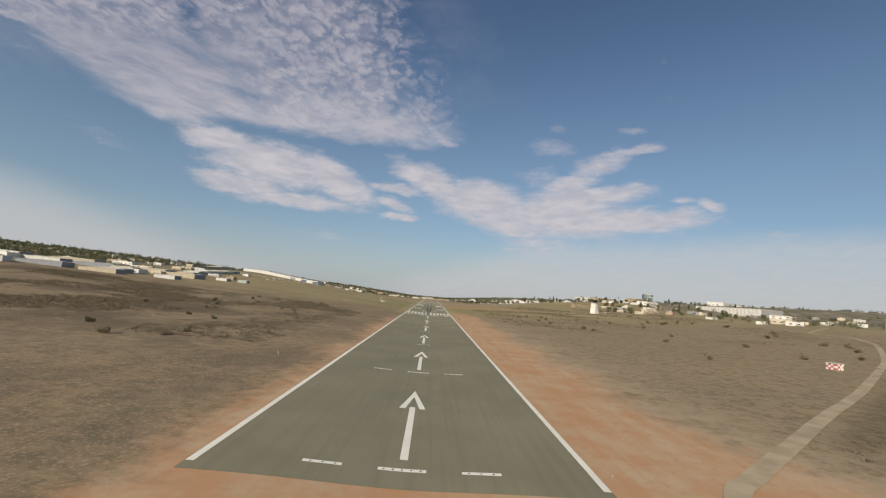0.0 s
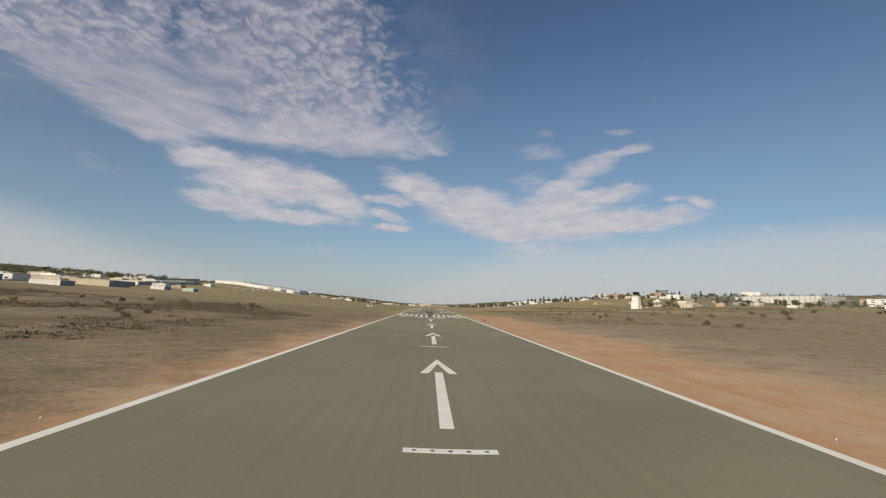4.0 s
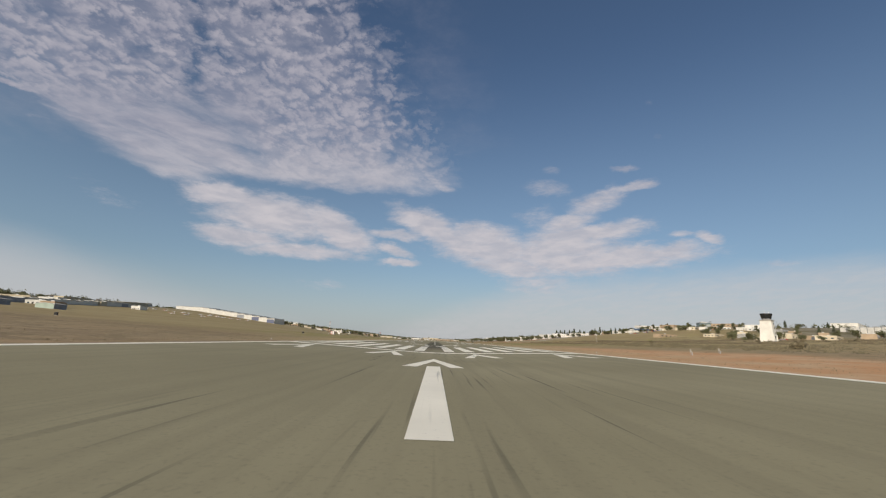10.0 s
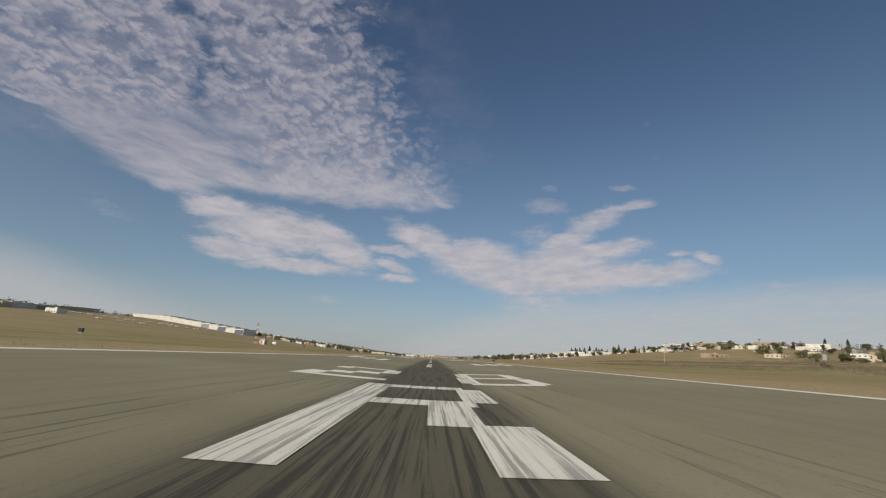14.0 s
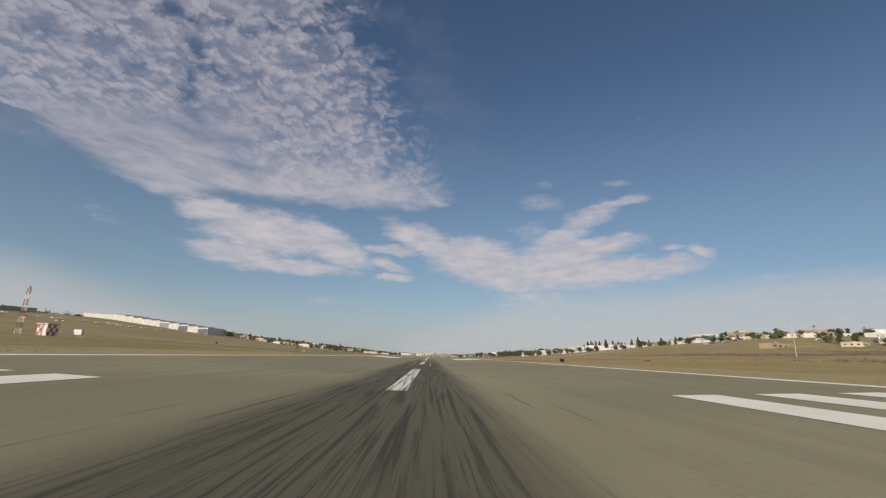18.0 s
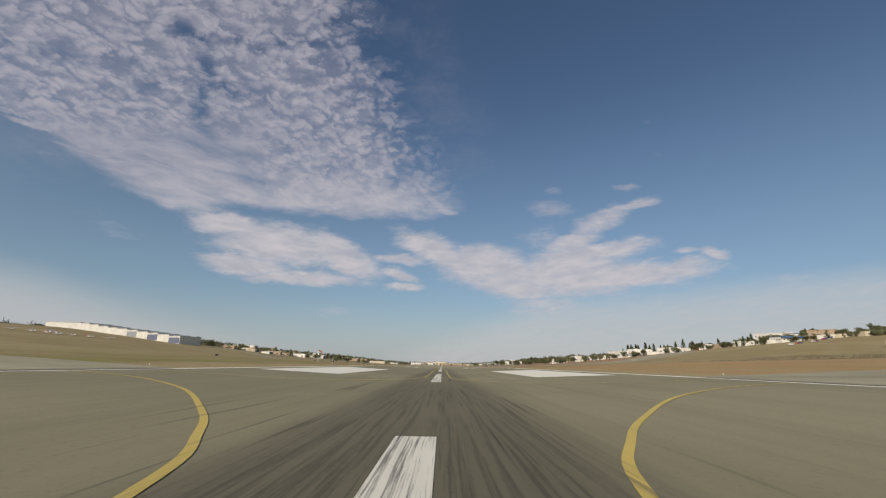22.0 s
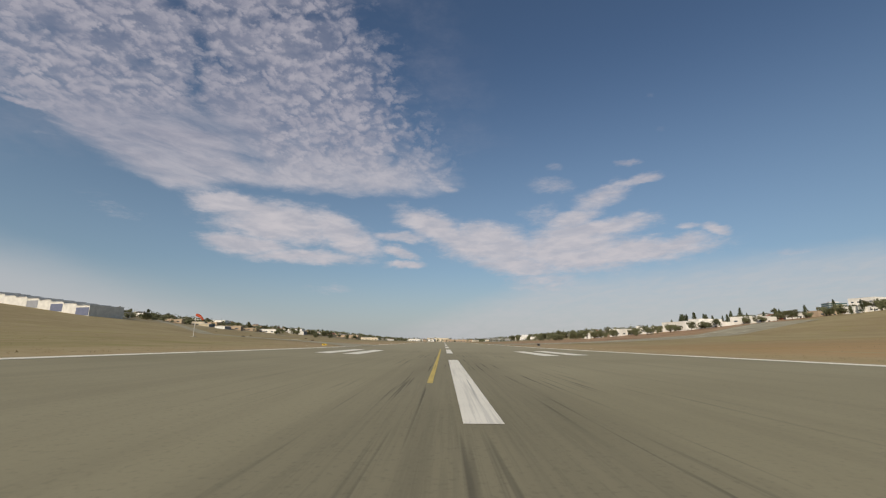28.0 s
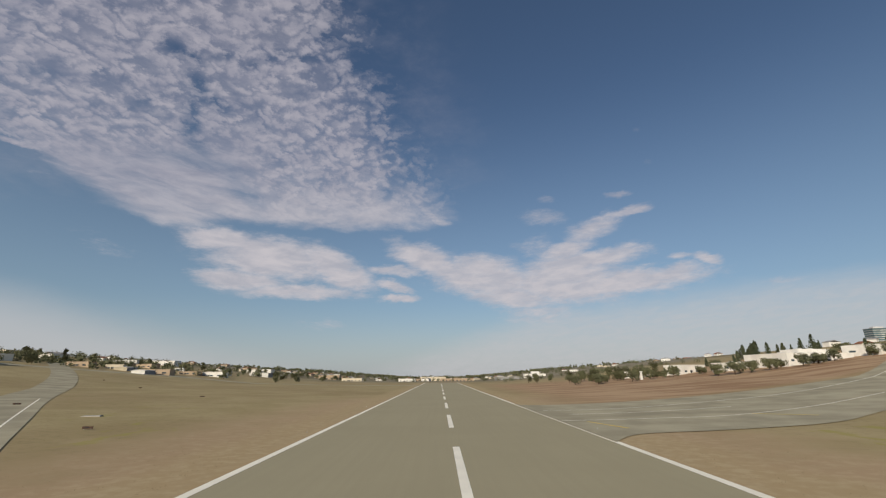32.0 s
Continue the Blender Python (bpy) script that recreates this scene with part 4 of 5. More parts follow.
# right of the runway: name, x, y, turn, width, depth, height, wall, roof, label, windows, side windows, roof units
RIGHT_NEAR = [
    (251, 811, 8, 52, 34, 5.8, "stucco", "roof_white", "long low white factory with a flat parapet roof", (9, 1), 3, 6),
    (262, 828, 8, 26, 14, 8.0, "stucco", "roof_white", "upper storey block of the white factory", (5, 2), 2, 2),
    (302, 810, 17, 32, 22, 5.2, "stucco", "roof_white", "plain white flat-roofed industrial unit", (5, 1), 2, 2),
    (222, 842, 20, 30, 16, 4.2, "stucco", "roof_white", "low white workshop behind trees", (6, 1), 2, 2),
    (205, 880, 20, 26, 18, 6.0, "stucco", "roof_tile", "small white building behind trees", (4, 1), 2, 0),
    (176, 905, 16, 20, 14, 4.8, "stucco", "roof_grey", "small white building behind trees", (4, 1), 2, 0),
    (400, 742, 6, 46, 16, 4.2, "stucco", "roof_grey", "low cream block under a blue metal roof", (10, 1), 4, 3),
    (467, 848, 14, 50, 24, 10.5, "stucco", "roof_white", "white two-storey office with dark window bays", (8, 2), 4, 2),
]
RIGHT_SLOPE = [
    (505, 800, 30, 60, 30, 7.0, "tan", "roof_grey", "low tan flat-roofed industrial building", (7, 1), 3, 3),
    (470, 690, 34, 28, 18, 3.8, "cream", "roof_white", "low cream flat-roofed industrial building", (6, 1), 3, 3),
    (560, 640, 36, 56, 30, 6.4, "stucco", "roof_white", "plain white flat-roofed industrial unit", (7, 1), 3, 2),
    (420, 560, 34, 30, 16, 3.3, "cream", "roof_grey", "low cream flat-roofed industrial building", (6, 1), 3, 2),
    (510, 545, 36, 27, 16, 3.5, "stucco", "roof_white", "plain white flat-roofed industrial unit", (5, 1), 3, 2),
    (395, 430, 38, 26, 12, 3.0, "cream", "roof_white", "low cream flat-roofed industrial building", (6, 1), 3, 2),
    (400, 350, 40, 42, 16, 3.5, "cream", "roof_grey", "low cream workshop with a grey roof", (8, 1), 3, 2),
    (620, 800, 36, 70, 36, 9.0, "tan", "roof_grey", "low tan flat-roofed industrial building", (8, 2), 4, 3),
]
RIGHT_FAR = [
    (700, 980, 30, 80, 36, 8.0, "cream", "roof_white", "low cream flat-roofed industrial building", (9, 2), 4, 4),
    (840, 760, 38, 90, 40, 8.0, "stucco", "roof_white", "plain white flat-roofed industrial unit", (9, 1), 4, 4),
    (120, 1290, 6, 44, 20, 5.2, "grey_wall", "roof_grey", "low grey block with a dark roof", (6, 1), 3, 1),
    (30, 1330, 2, 60, 20, 4.8, "tan", "roof_tile", "low pinkish terminal building beyond the runway", (9, 1), 3, 2),
    (430, 60, 46, 34, 16, 3.6, "stucco", "roof_grey", "low white shed on the edge of the scrub", (4, 1), 2, 0),
    (470, 120, 46, 60, 22, 4.8, "cream", "roof_white", "low cream flat-roofed industrial building", (6, 1), 3, 2),
    (600, 260, 44, 70, 30, 6.4, "tan", "roof_tile", "red-brown office block among trees", (8, 2), 3, 2),
    (540, 200, 44, 60, 26, 7.2, "stucco", "roof_grey", "white office with dark window bands", (8, 3), 3, 2),
]
for x, y, turn, w, d, h, wall, roof, label, win, side, units in RIGHT_NEAR + RIGHT_SLOPE + RIGHT_FAR:
    block("industrial_building", at(x, y, turn, 0.6), w, d, h, wall, roof, label, "building", 0.6, win, side, "glass", "industrial buildings", units)
blue_roof = thing("canopy_roof", at(400, 741, 6, 0.6), "long blue metal roof edge over a low building", "roof")
part("fascia", boxed(-24, 24, -1.2, 0.2, 3.4, 4.9), "roof_blue", blue_roof)
part("top_sheet", boxed(-24, 24, -1.2, 17, 4.92, 5.2), "roof_blue", blue_roof)

# small sheds and houses along the road up the slope
random.seed(14)
for k in range(16):
    f = k / 15
    w = random.choice((12, 16, 22, 26))
    block("small_building", at(338 + 190 * f + random.uniform(-6, 6), 800 - 175 * f + random.uniform(-4, 18), random.uniform(0, 30), 0.5), w, 10, random.uniform(3.2, 4.8),
          random.choice(("stucco", "cream", "stucco", "tan")), "roof_white", "small flat-roofed building among roadside trees", "building", 0.3, (3, 1), 0, "glass", "roadside buildings", 1)

for k in range(12):
    w = random.choice((10, 14, 20))
    block("small_building", at(random.uniform(395, 600), random.uniform(20, 230), random.uniform(20, 60), 0.5), w, 9, random.uniform(3.0, 4.4),
          random.choice(("stucco", "cream", "tan")), "roof_white", "small flat-roofed building among roadside trees", "building", 0.3, (3, 1), 0, "glass", "roadside buildings", 0)

# left of the runway
LEFT_NEAR = [
    (-336, 150, 4, 44, 32, 5.6, "metal_tan", "metal_grey", "large cream hangar with grey sliding doors", 2),
    (-372, 98, 10, 24, 20, 5.2, "metal_tan", "metal_grey", "tan hangar with one side coloured dark for its shade", 1),
    (-352, 52, 8, 30, 20, 4.6, "metal_white", "metal_grey", "small white ribbed metal hangar", 1),
    (-330, 8, 8, 34, 18, 4.4, "metal_tan", "metal_grey", "tan hangar with one side coloured dark for its shade", 1),
    (-380, 0, 8, 40, 18, 4.6, "metal_grey", "metal_grey", "grey ribbed metal hangar row", 1),
    (-300, 66, 6, 22, 16, 4.2, "metal_white", "metal_grey", "small white ribbed metal hangar", 1),
    (-318, 232, 2, 16, 14, 4.2, "metal_white", "metal_grey", "small white ribbed metal hangar", 1),
    (-300, 262, 2, 14, 12, 4.0, "metal_green", "metal_grey", "pale green tin shed by hangars", 1),
    (-400, 190, 6, 44, 30, 5.4, "metal_tan", "metal_grey", "tan hangar with one side coloured dark for its shade", 2),
]
LEFT_FAR = [
    (-430, 120, 8, 60, 24, 5.0, "metal_grey", "metal_grey", "grey ribbed metal hangar row", 2),
    (-440, 60, 8, 50, 20, 5.0, "metal_white", "metal_grey", "white ribbed hangar with grey doors", 1),
    (-500, 180, 8, 56, 26, 5.6, "metal_tan", "metal_grey", "tan hangar with one side coloured dark for its shade", 2),
    (-540, 110, 8, 60, 24, 5.6, "metal_white", "metal_grey", "white ribbed hangar with grey doors", 2),
    (-420, 330, 4, 26, 44, 5.2, "metal_white", "metal_grey", "white ribbed hangar with grey doors", 3),
    (-390, 262, 4, 24, 22, 5.0, "metal_tan", "metal_grey", "tan hangar with one side coloured dark for its shade", 1),
    (-250, 1130, 0, 26, 16, 5.0, "metal_white", "metal_grey", "small white ribbed metal hangar", 1),
    (-262, 905, 0, 12, 14, 3.2, "metal_white", "metal_grey", "small white ribbed metal hangar", 1),
    (-292, 925, 0, 12, 14, 3.2, "metal_tan", "metal_grey", "small tan ribbed metal hangar", 1),
]
for x, y, turn, w, d, h, a, b, label, doors in LEFT_NEAR + LEFT_FAR:
    hangar(at(x, y, turn, 0.5), w, d, h, a, b, "roof_white", label, doors)


def hangar_row(p, q, depth, h, n, wall, label, doors=("metal_grey", "metal_white")):
    """A long row of open-fronted hangar bays from p to q, fronts to the runway."""
    p, q = Vector(p), Vector(q)
    w = (q - p).length
    turn = math.degrees(math.atan2(q.y - p.y, q.x - p.x))
    root = thing("hangar_row", pose(p.x, p.y, 0, 0, 0, turn), label, "hangar", "hangar rows")
    for i in range(n):
        x0, x1 = w * i / n, w * (i + 1) / n
        c = p + (q - p) * (i + 0.5) / n
        z = gz(*c) - 0.4
        bay = part("bay", boxed(x0, x1, 0, depth, z - 3, z + h), wall, root)
        part("bay_door", boxed(x0 + 0.6, x1 - 0.6, -0.12, 0.1, z, z + h * 0.8), doors[min(n - 1 - i, len(doors) - 1)], bay)
        part("bay_roof", boxed(x0, x1, -0.7, depth + 0.5, z + h, z + h + 0.3), "roof_white", bay)
    return root


# first row: dark and white doors colour in its shaded and sunlit faces
hangar_row((-575, 880), (-322, 790), 30, 9.0, 14, "metal_white", "long white hangar row, blue-grey doors standing in for shaded faces", ("metal_shade", "metal_white", "metal_shade", "metal_white", "metal_grey", "metal_white"))
hangar_row((-554, 569), (-562, 780), 14, 6.5, 16, "metal_tan", "long beige hangar row with a flat roof", ("metal_white", "metal_tan", "metal_tan"))
hangar_row((-430, 380), (-440, 560), 12, 5.5, 12, "metal_white", "long low white hangar row", ("metal_white", "metal_grey", "metal_white", "metal_white", "metal_tan", "metal_white"))

# ---- houses and far buildings ----
random.seed(11)
KINDS = [("stucco", "roof_tile", "white house with a clay tile roof"), ("cream", "roof_grey", "cream house with a grey roof"),
         ("tan", "roof_tile", "tan house with a clay tile roof"), ("stucco", "roof_grey", "white house with a grey roof")]
homes = []
for i, (wl, rf, label) in enumerate(KINDS):
    homes.append(house(at(-120 - 40 * i, 1380 + 30 * i, random.uniform(-20, 20), 0.4), 11 + 2 * i, 9, 3.2 + 0.5 * i, wl, rf, label))
spots = []
for k in range(54):
    spots.append((random.uniform(-820, -330), random.uniform(840, 1750)))
for k in range(30):
    spots.append((random.uniform(-320, 330), random.uniform(1340, 1800)))
for k in range(40):
    spots.append((random.uniform(350, 1100), random.uniform(900, 1900)))
for k in range(24):
    spots.append((random.uniform(-1000, -620), random.uniform(150, 840)))
for x, y in spots:
    copy_thing(random.choice(homes), at(x, y, random.uniform(-40, 40), 0.4))
for k in range(20):
    spots = (random.uniform(330, 640), random.uniform(380, 700)) if k % 2 else (random.uniform(420, 900), random.uniform(300, 620))
    block("small_building", at(*spots, random.uniform(15, 60), 0.5), random.choice((14, 20, 28, 36)), 12, random.uniform(3.4, 6.0), random.choice(("cream", "tan", "grey_wall", "tan", "stucco")),
          "roof_grey", "flat-roofed building of the town on the slope", "building", 0.3, (4, 1), 0, "glass", "town buildings", 1)
for k in range(26):
    block("small_building", at(random.uniform(-640, -330), random.uniform(-60, 520), random.uniform(-10, 20), 0.5), random.choice((12, 18, 26, 34)), 14, random.uniform(3.2, 5.6), random.choice(("stucco", "cream", "metal_white", "tan", "metal_tan")),
          random.choice(("roof_white", "roof_grey", "roof_white")), "low pale workshop between the hangars", "building", 0.3, (4, 1), 0, "glass", "airfield workshops", 1)
for k in range(22):
    block("small_building", at(random.uniform(-560, -230), random.uniform(860, 1080), random.uniform(-30, 30), 0.5), random.choice((10, 14, 20, 26)), 10, random.uniform(3.2, 5.0), random.choice(("stucco", "cream", "tan", "stucco")),
          random.choice(("roof_white", "roof_grey", "roof_tile")), "small pale building among trees beyond the taxiway", "building", 0.3, (3, 1), 0, "glass", "buildings among trees", 0)
# larger pale sheds and shops ahead, beyond the runway's end
for x, y, w, h, mat, label in ((-300, 1250, 40, 7, "stucco", "plain white shed with a flat roof"), (-150, 1270, 34, 5, "cream", "low cream shed with a flat roof"), (-60, 1310, 30, 5, "stucco", "plain white shed with a flat roof"),
                               (-420, 1180, 44, 6, "stucco", "plain white shed with a flat roof"), (-210, 1340, 46, 7, "tan", "low tan shop with a flat roof"), (180, 1360, 40, 7, "stucco", "plain white shed with a flat roof"), (-15, 1400, 50, 8, "cream", "low cream shed with a flat roof")):
    block("shed", at(x, y, 0, 0.5), w, 16, h, mat, "roof_grey", label, "building", 0.4, (5, 1), 2, "glass", "sheds beyond the runway", 1)

# ---- trees ----
def leaf_cloud(bm, centres, count, size, rng):
    """Many small leaf sprays round the given clump centres (x, y, z, radius)."""
    for c in centres:
        for _ in range(count):
            v = Vector((rng.gauss(0, 1), rng.gauss(0, 1), rng.gauss(0, 0.8)))
            p = Vector(c[:3]) + v.normalized() * c[3] * rng.uniform(0.55, 1.08)
            a = Vector((rng.gauss(0, 1), rng.gauss(0, 1), rng.gauss(0, 1))).normalized()
            b = a.orthogonal().normalized()
            s = size * rng.uniform(0.6, 1.4)
            bm.faces.new([bm.verts.new(p + q) for q in (-a * s, b * s * 0.55, a * s, -b * s * 0.55)])


def tree(kind, seed, m, label):
    rng = random.Random(seed)
    root = thing("bush", m, label, "bush", "dry bushes") if kind == "bush" else thing("tree", m, label, "tree", kind + " trees")
    trunk, crown = bmesh.new(), bmesh.new()
    if kind == "conifer":
        h = 17
        tube(trunk, (0, 0, -0.5), (0.2, 0.1, h * 0.9), 0.35, 0.06, 7)
        cs = []
        for k in range(16):
            z = h * (0.14 + 0.86 * k / 16)
            r = 3.3 * (1 - k / 16) ** 0.75 + 0.35
            for j in range(3):
                a = rng.uniform(0, 6.28)
                cs.append((math.cos(a) * r * 0.55, math.sin(a) * r * 0.55, z, r * 0.62))
                tube(trunk, (0, 0, z - 0.3), (math.cos(a) * r * 0.7, math.sin(a) * r * 0.7, z), 0.07, 0.02, 4)
        leaf_cloud(crown, cs, 22, 0.55, rng)
        mat = "leaf_dark"
    elif kind == "palm":
        h = 11
        tube(trunk, (0, 0, -0.5), (0.3, 0.2, h), 0.22, 0.16, 7)
        for k in range(22):
            a, lift = rng.uniform(0, 6.28), rng.uniform(-0.5, 1.0)
            d, up = Vector((math.cos(a), math.sin(a), 0)), Vector((0, 0, 1))
            side = d.cross(up) * 0.28
            p, q = Vector((0.3, 0.2, h)), 0.0
            prev = None
            for j in range(5):
                t = j / 4
                c = p + d * (2.6 * t) + up * (lift * 1.6 * t - 1.9 * t * t)
                pair = [bm_v for bm_v in (crown.verts.new(c + side * (1 - 0.8 * t)), crown.verts.new(c - side * (1 - 0.8 * t)))]
                if prev:
                    crown.faces.new((prev[0], prev[1], pair[1], pair[0]))
                prev = pair
        mat = "leaf"
    else:
        h = {"round": 8.5, "tall": 12.0, "bush": 2.6}[kind]
        spread = {"round": 4.2, "tall": 3.8, "bush": 1.9}[kind]
        fork = h * (0.06 if kind == "bush" else 0.22)
        tube(trunk, (0, 0, -0.5), (0.1, 0, fork), 0.06 * h ** 0.7, 0.045 * h ** 0.7, 7)
        cs = []
        for k in range(13 if kind != "bush" else 7):
            a, r = rng.uniform(0, 6.28), spread * rng.uniform(0.15, 0.85)
            z = h * rng.uniform(0.30, 0.84) - r * 0.15 * (kind != "bush")
            cs.append((math.cos(a) * r, math.sin(a) * r, z, spread * rng.uniform(0.30, 0.52)))
            tube(trunk, (0.1, 0, fork * rng.uniform(0.8, 1.0)), cs[-1][:3], 0.028 * h ** 0.7, 0.02, 5)
        leaf_cloud(crown, cs, 62, 0.55 if kind != "bush" else 0.24, rng)
        mat = "leaf" if kind != "bush" else "leaf_dry"
    part("trunk", trunk, "bark", root)
    part("crown", crown, mat, root)
    return root


TREES = {
    "round": [tree("round", s, at(x, y), "broad dark green tree with an open crown") for s, x, y in ((1, 222, 792), (2, 236, 797), (3, 250, 801))],
    "tall": [tree("tall", s, at(x, y), "tall shaggy eucalyptus with gaps in its crown") for s, x, y in ((4, 150, 860), (5, 132, 905))],
    "conifer": [tree("conifer", s, at(x, y), "dark pointed conifer behind a white building") for s, x, y in ((6, 276, 905), (7, 292, 930))],
    "palm": [tree("palm", s, at(x, y), "slim palm with a drooping head") for s, x, y in ((8, 445, 770),)],
    "bush": [tree("bush", s, at(x, y), "low rounded dry-land bush") for s, x, y in ((9, -90.6, -54.3), (10, 110, 60))],
}
random.seed(5)


def plant(kind, x, y, size=1.0):
    s = size * random.uniform(0.8, 1.2)
    copy_thing(random.choice(TREES[kind]), at(x, y, random.uniform(0, 360), 0.3) @ Matrix.Diagonal((s, s, s, 1)))


def grove(kinds, n, x0, x1, y0, y1, size=1.0):
    for _ in range(n):
        plant(random.choice(kinds), random.uniform(x0, x1), random.uniform(y0, y1), size)


WOOD_SPOTS = []


def woods(n, x0, x1, y0, y1, size):
    """Far trees, kept for the one mesh of woods."""
    for _ in range(n):
        WOOD_SPOTS.append((random.uniform(x0, x1), random.uniform(y0, y1), size * random.uniform(0.7, 1.25)))


# conifers behind the white factory
for x, y, s in ((270, 925, 0.5), (281, 935, 0.6), (288, 930, 0.66), (300, 944, 0.72), (307, 948, 0.85), (318, 925, 0.8), (330, 905, 0.72), (341, 915, 0.6), (362, 890, 0.7), (372, 880, 0.8), (380, 855, 0.85), (295, 880, 0.55), (250, 935, 0.5), (480, 930, 0.8), (352, 765, 0.6), (345, 768, 0.5)):
    plant("conifer", x, y, s)
for x, y, s in ((329, 1000, 0.75), (337, 1006, 0.9), (346, 998, 1.0), (362, 1002, 1.05), (375, 1004, 0.85), (384, 996, 0.6), (400, 1002, 0.8), (412, 1000, 0.95), (428, 1010, 0.7)):
    plant("conifer", x, y, s)
# round trees before the white buildings and along the road
for x, y, s in ((214, 800, 0.95), (206, 798, 1.0), (196, 802, 0.95), (188, 806, 1.1), (181, 812, 0.85), (238, 803, 0.7), (246, 804, 0.65), (282, 806, 0.85), (287, 809, 0.95), (292, 800, 0.8), (330, 826, 0.76), (338, 830, 1.1)):
    plant("round", x, y, s)
for k in range(20):
    plant("round", 100 + 5.5 * k + random.uniform(-4, 4), 880 + random.uniform(-50, 40), 0.9)
for k in range(16):
    plant("tall", 90 + 8 * k + random.uniform(-4, 4), 950 + random.uniform(-30, 60), 0.9)
for k in range(40):
    f = k / 40
    plant(random.choice(("round", "round", "tall", "palm")), 318 + 200 * f + random.uniform(-8, 8), 792 - 170 * f + random.uniform(-6, 30), 0.72)
for k in range(8):
    plant("round", 392 + 9 * k + random.uniform(-3, 3), 832 + 2 * k, 0.85)
for k in range(40):
    f = k / 40
    plant(random.choice(("round", "tall")), -600 + 420 * f + random.uniform(-25, 25), 900 + 440 * f + random.uniform(-40, 40), 0.9)
for k in range(26):
    plant(random.choice(("round", "tall")), -600 + 11 * k + random.uniform(-6, 6), 950 - 4.0 * k + random.uniform(-8, 60), 0.85)
grove(["round", "tall", "round"], 24, 310, 520, 720, 900, 1.15)
grove(["round", "palm", "round"], 14, 420, 560, 640, 760, 0.95)
grove(["round", "tall"], 18, 340, 620, 430, 640, 1.05)
grove(["round", "tall", "conifer"], 20, 540, 760, 560, 900, 0.8)
grove(["round"], 10, 300, 420, 290, 420, 0.6)
grove(["round", "tall", "palm"], 22, 400, 640, 20, 330, 0.9)
grove(["round"], 10, -420, -330, 840, 980, 0.75)
grove(["round", "tall"], 16, -300, -170, 960, 1230, 0.8)
woods(40, 60, 340, 1080, 1330, 3.2)
woods(60, -330, 90, 1290, 1460, 3.0)
woods(110, -680, -300, 880, 1000, 3.4)
woods(80, -520, -240, 930, 1160, 3.1)
woods(90, -620, -280, 980, 1300, 3.2)
woods(150, -760, -560, 60, 520, 4.2)
woods(420, -1100, -620, 0, 1000, 4.6)
woods(60, 620, 900, 560, 900, 3.6)
woods(50, 480, 760, 0, 330, 3.2)
woods(70, 385, 620, 10, 230, 2.8)
grove(["bush"], 46, 95, 330, -260, 270, 1.0)
grove(["bush"], 16, 180, 330, -330, -120, 1.2)
grove(["bush"], 16, 225, 300, 195, 262, 0.55)
grove(["bush"], 34, -190, -70, -310, -40, 0.8)


def far_woods():
    """Woods and gardens on the skyline, too many and too far to tell apart."""
    rng = random.Random(21)
    verts, faces = [], []
    for k in range(2900 + len(WOOD_SPOTS)):
        side = rng.random()
        if side < 0.36:
            x, y = rng.uniform(-2600, -640), rng.uniform(100, 3000)
        elif side < 0.66:
            x, y = rng.uniform(620, 2600), rng.uniform(350, 3000)
        else:
            x, y = rng.uniform(-700, 700), rng.uniform(1500, 3000)
        r = rng.uniform(2.2, 4.6) * (1.3 if y > 1800 or abs(x) > 1200 else 1.0)
        if k >= 2900:
            x, y, r = WOOD_SPOTS[k - 2900]
        z = gz(x, y)
        near = k >= 2900
        for _ in range(64 if near else 22):
            p = Vector((rng.gauss(0, r * 0.5), rng.gauss(0, r * 0.5), abs(rng.gauss(r * 0.8, r * 0.5))))
            a = Vector((rng.gauss(0, 1), rng.gauss(0, 1), rng.gauss(0, 1))).normalized()
            b = a.orthogonal().normalized()
            s = r * (rng.uniform(0.14, 0.30) if near else rng.uniform(0.3, 0.6))
            n = len(verts)
            for q in (-a * s, b * s * 0.7, a * s, -b * s * 0.7):
                verts.append((x + p.x + q.x, y + p.y + q.y, z + p.z + q.z))
            faces.append((n, n + 1, n + 2, n + 3))
    me = bpy.data.meshes.new("far_woods")
    me.from_pydata(verts, [], faces)
    me.materials.append(MAT["leaf"])
    tagged(new("far_woods", me), "far line of dark trees on the skyline", "trees", "", "stuff")


def scatter(name, label, category, mat, count, place, height, spread, blades, seed):
    """Tufts of grass or scrub as one mesh: place(rng) gives x and y."""
    rng = random.Random(seed)
    verts, faces = [], []
    for _ in range(count):
        x, y = place(rng)
        z = gz(x, y) - 0.03
        for _ in range(blades):
            a, h = rng.uniform(0, 6.28), height * rng.uniform(0.5, 1.3)
            px, py = x + rng.gauss(0, spread), y + rng.gauss(0, spread)
            lean = rng.uniform(0.2, 0.8) * h
            w = h * rng.uniform(0.12, 0.3)
            c, s = math.cos(a), math.sin(a)
            n = len(verts)
            verts += [(px - s * w, py + c * w, z), (px + s * w, py - c * w, z), (px + c * lean + s * w * 0.5, py + s * lean - c * w * 0.5, z + h), (px + c * lean - s * w * 0.5, py + s * lean + c * w * 0.5, z + h)]
            faces.append((n, n + 1, n + 2, n + 3))
    me = bpy.data.meshes.new(name)
    me.from_pydata(verts, [], faces)
    me.materials.append(MAT[mat])
    tagged(new(name, me), label, category, "", "stuff")


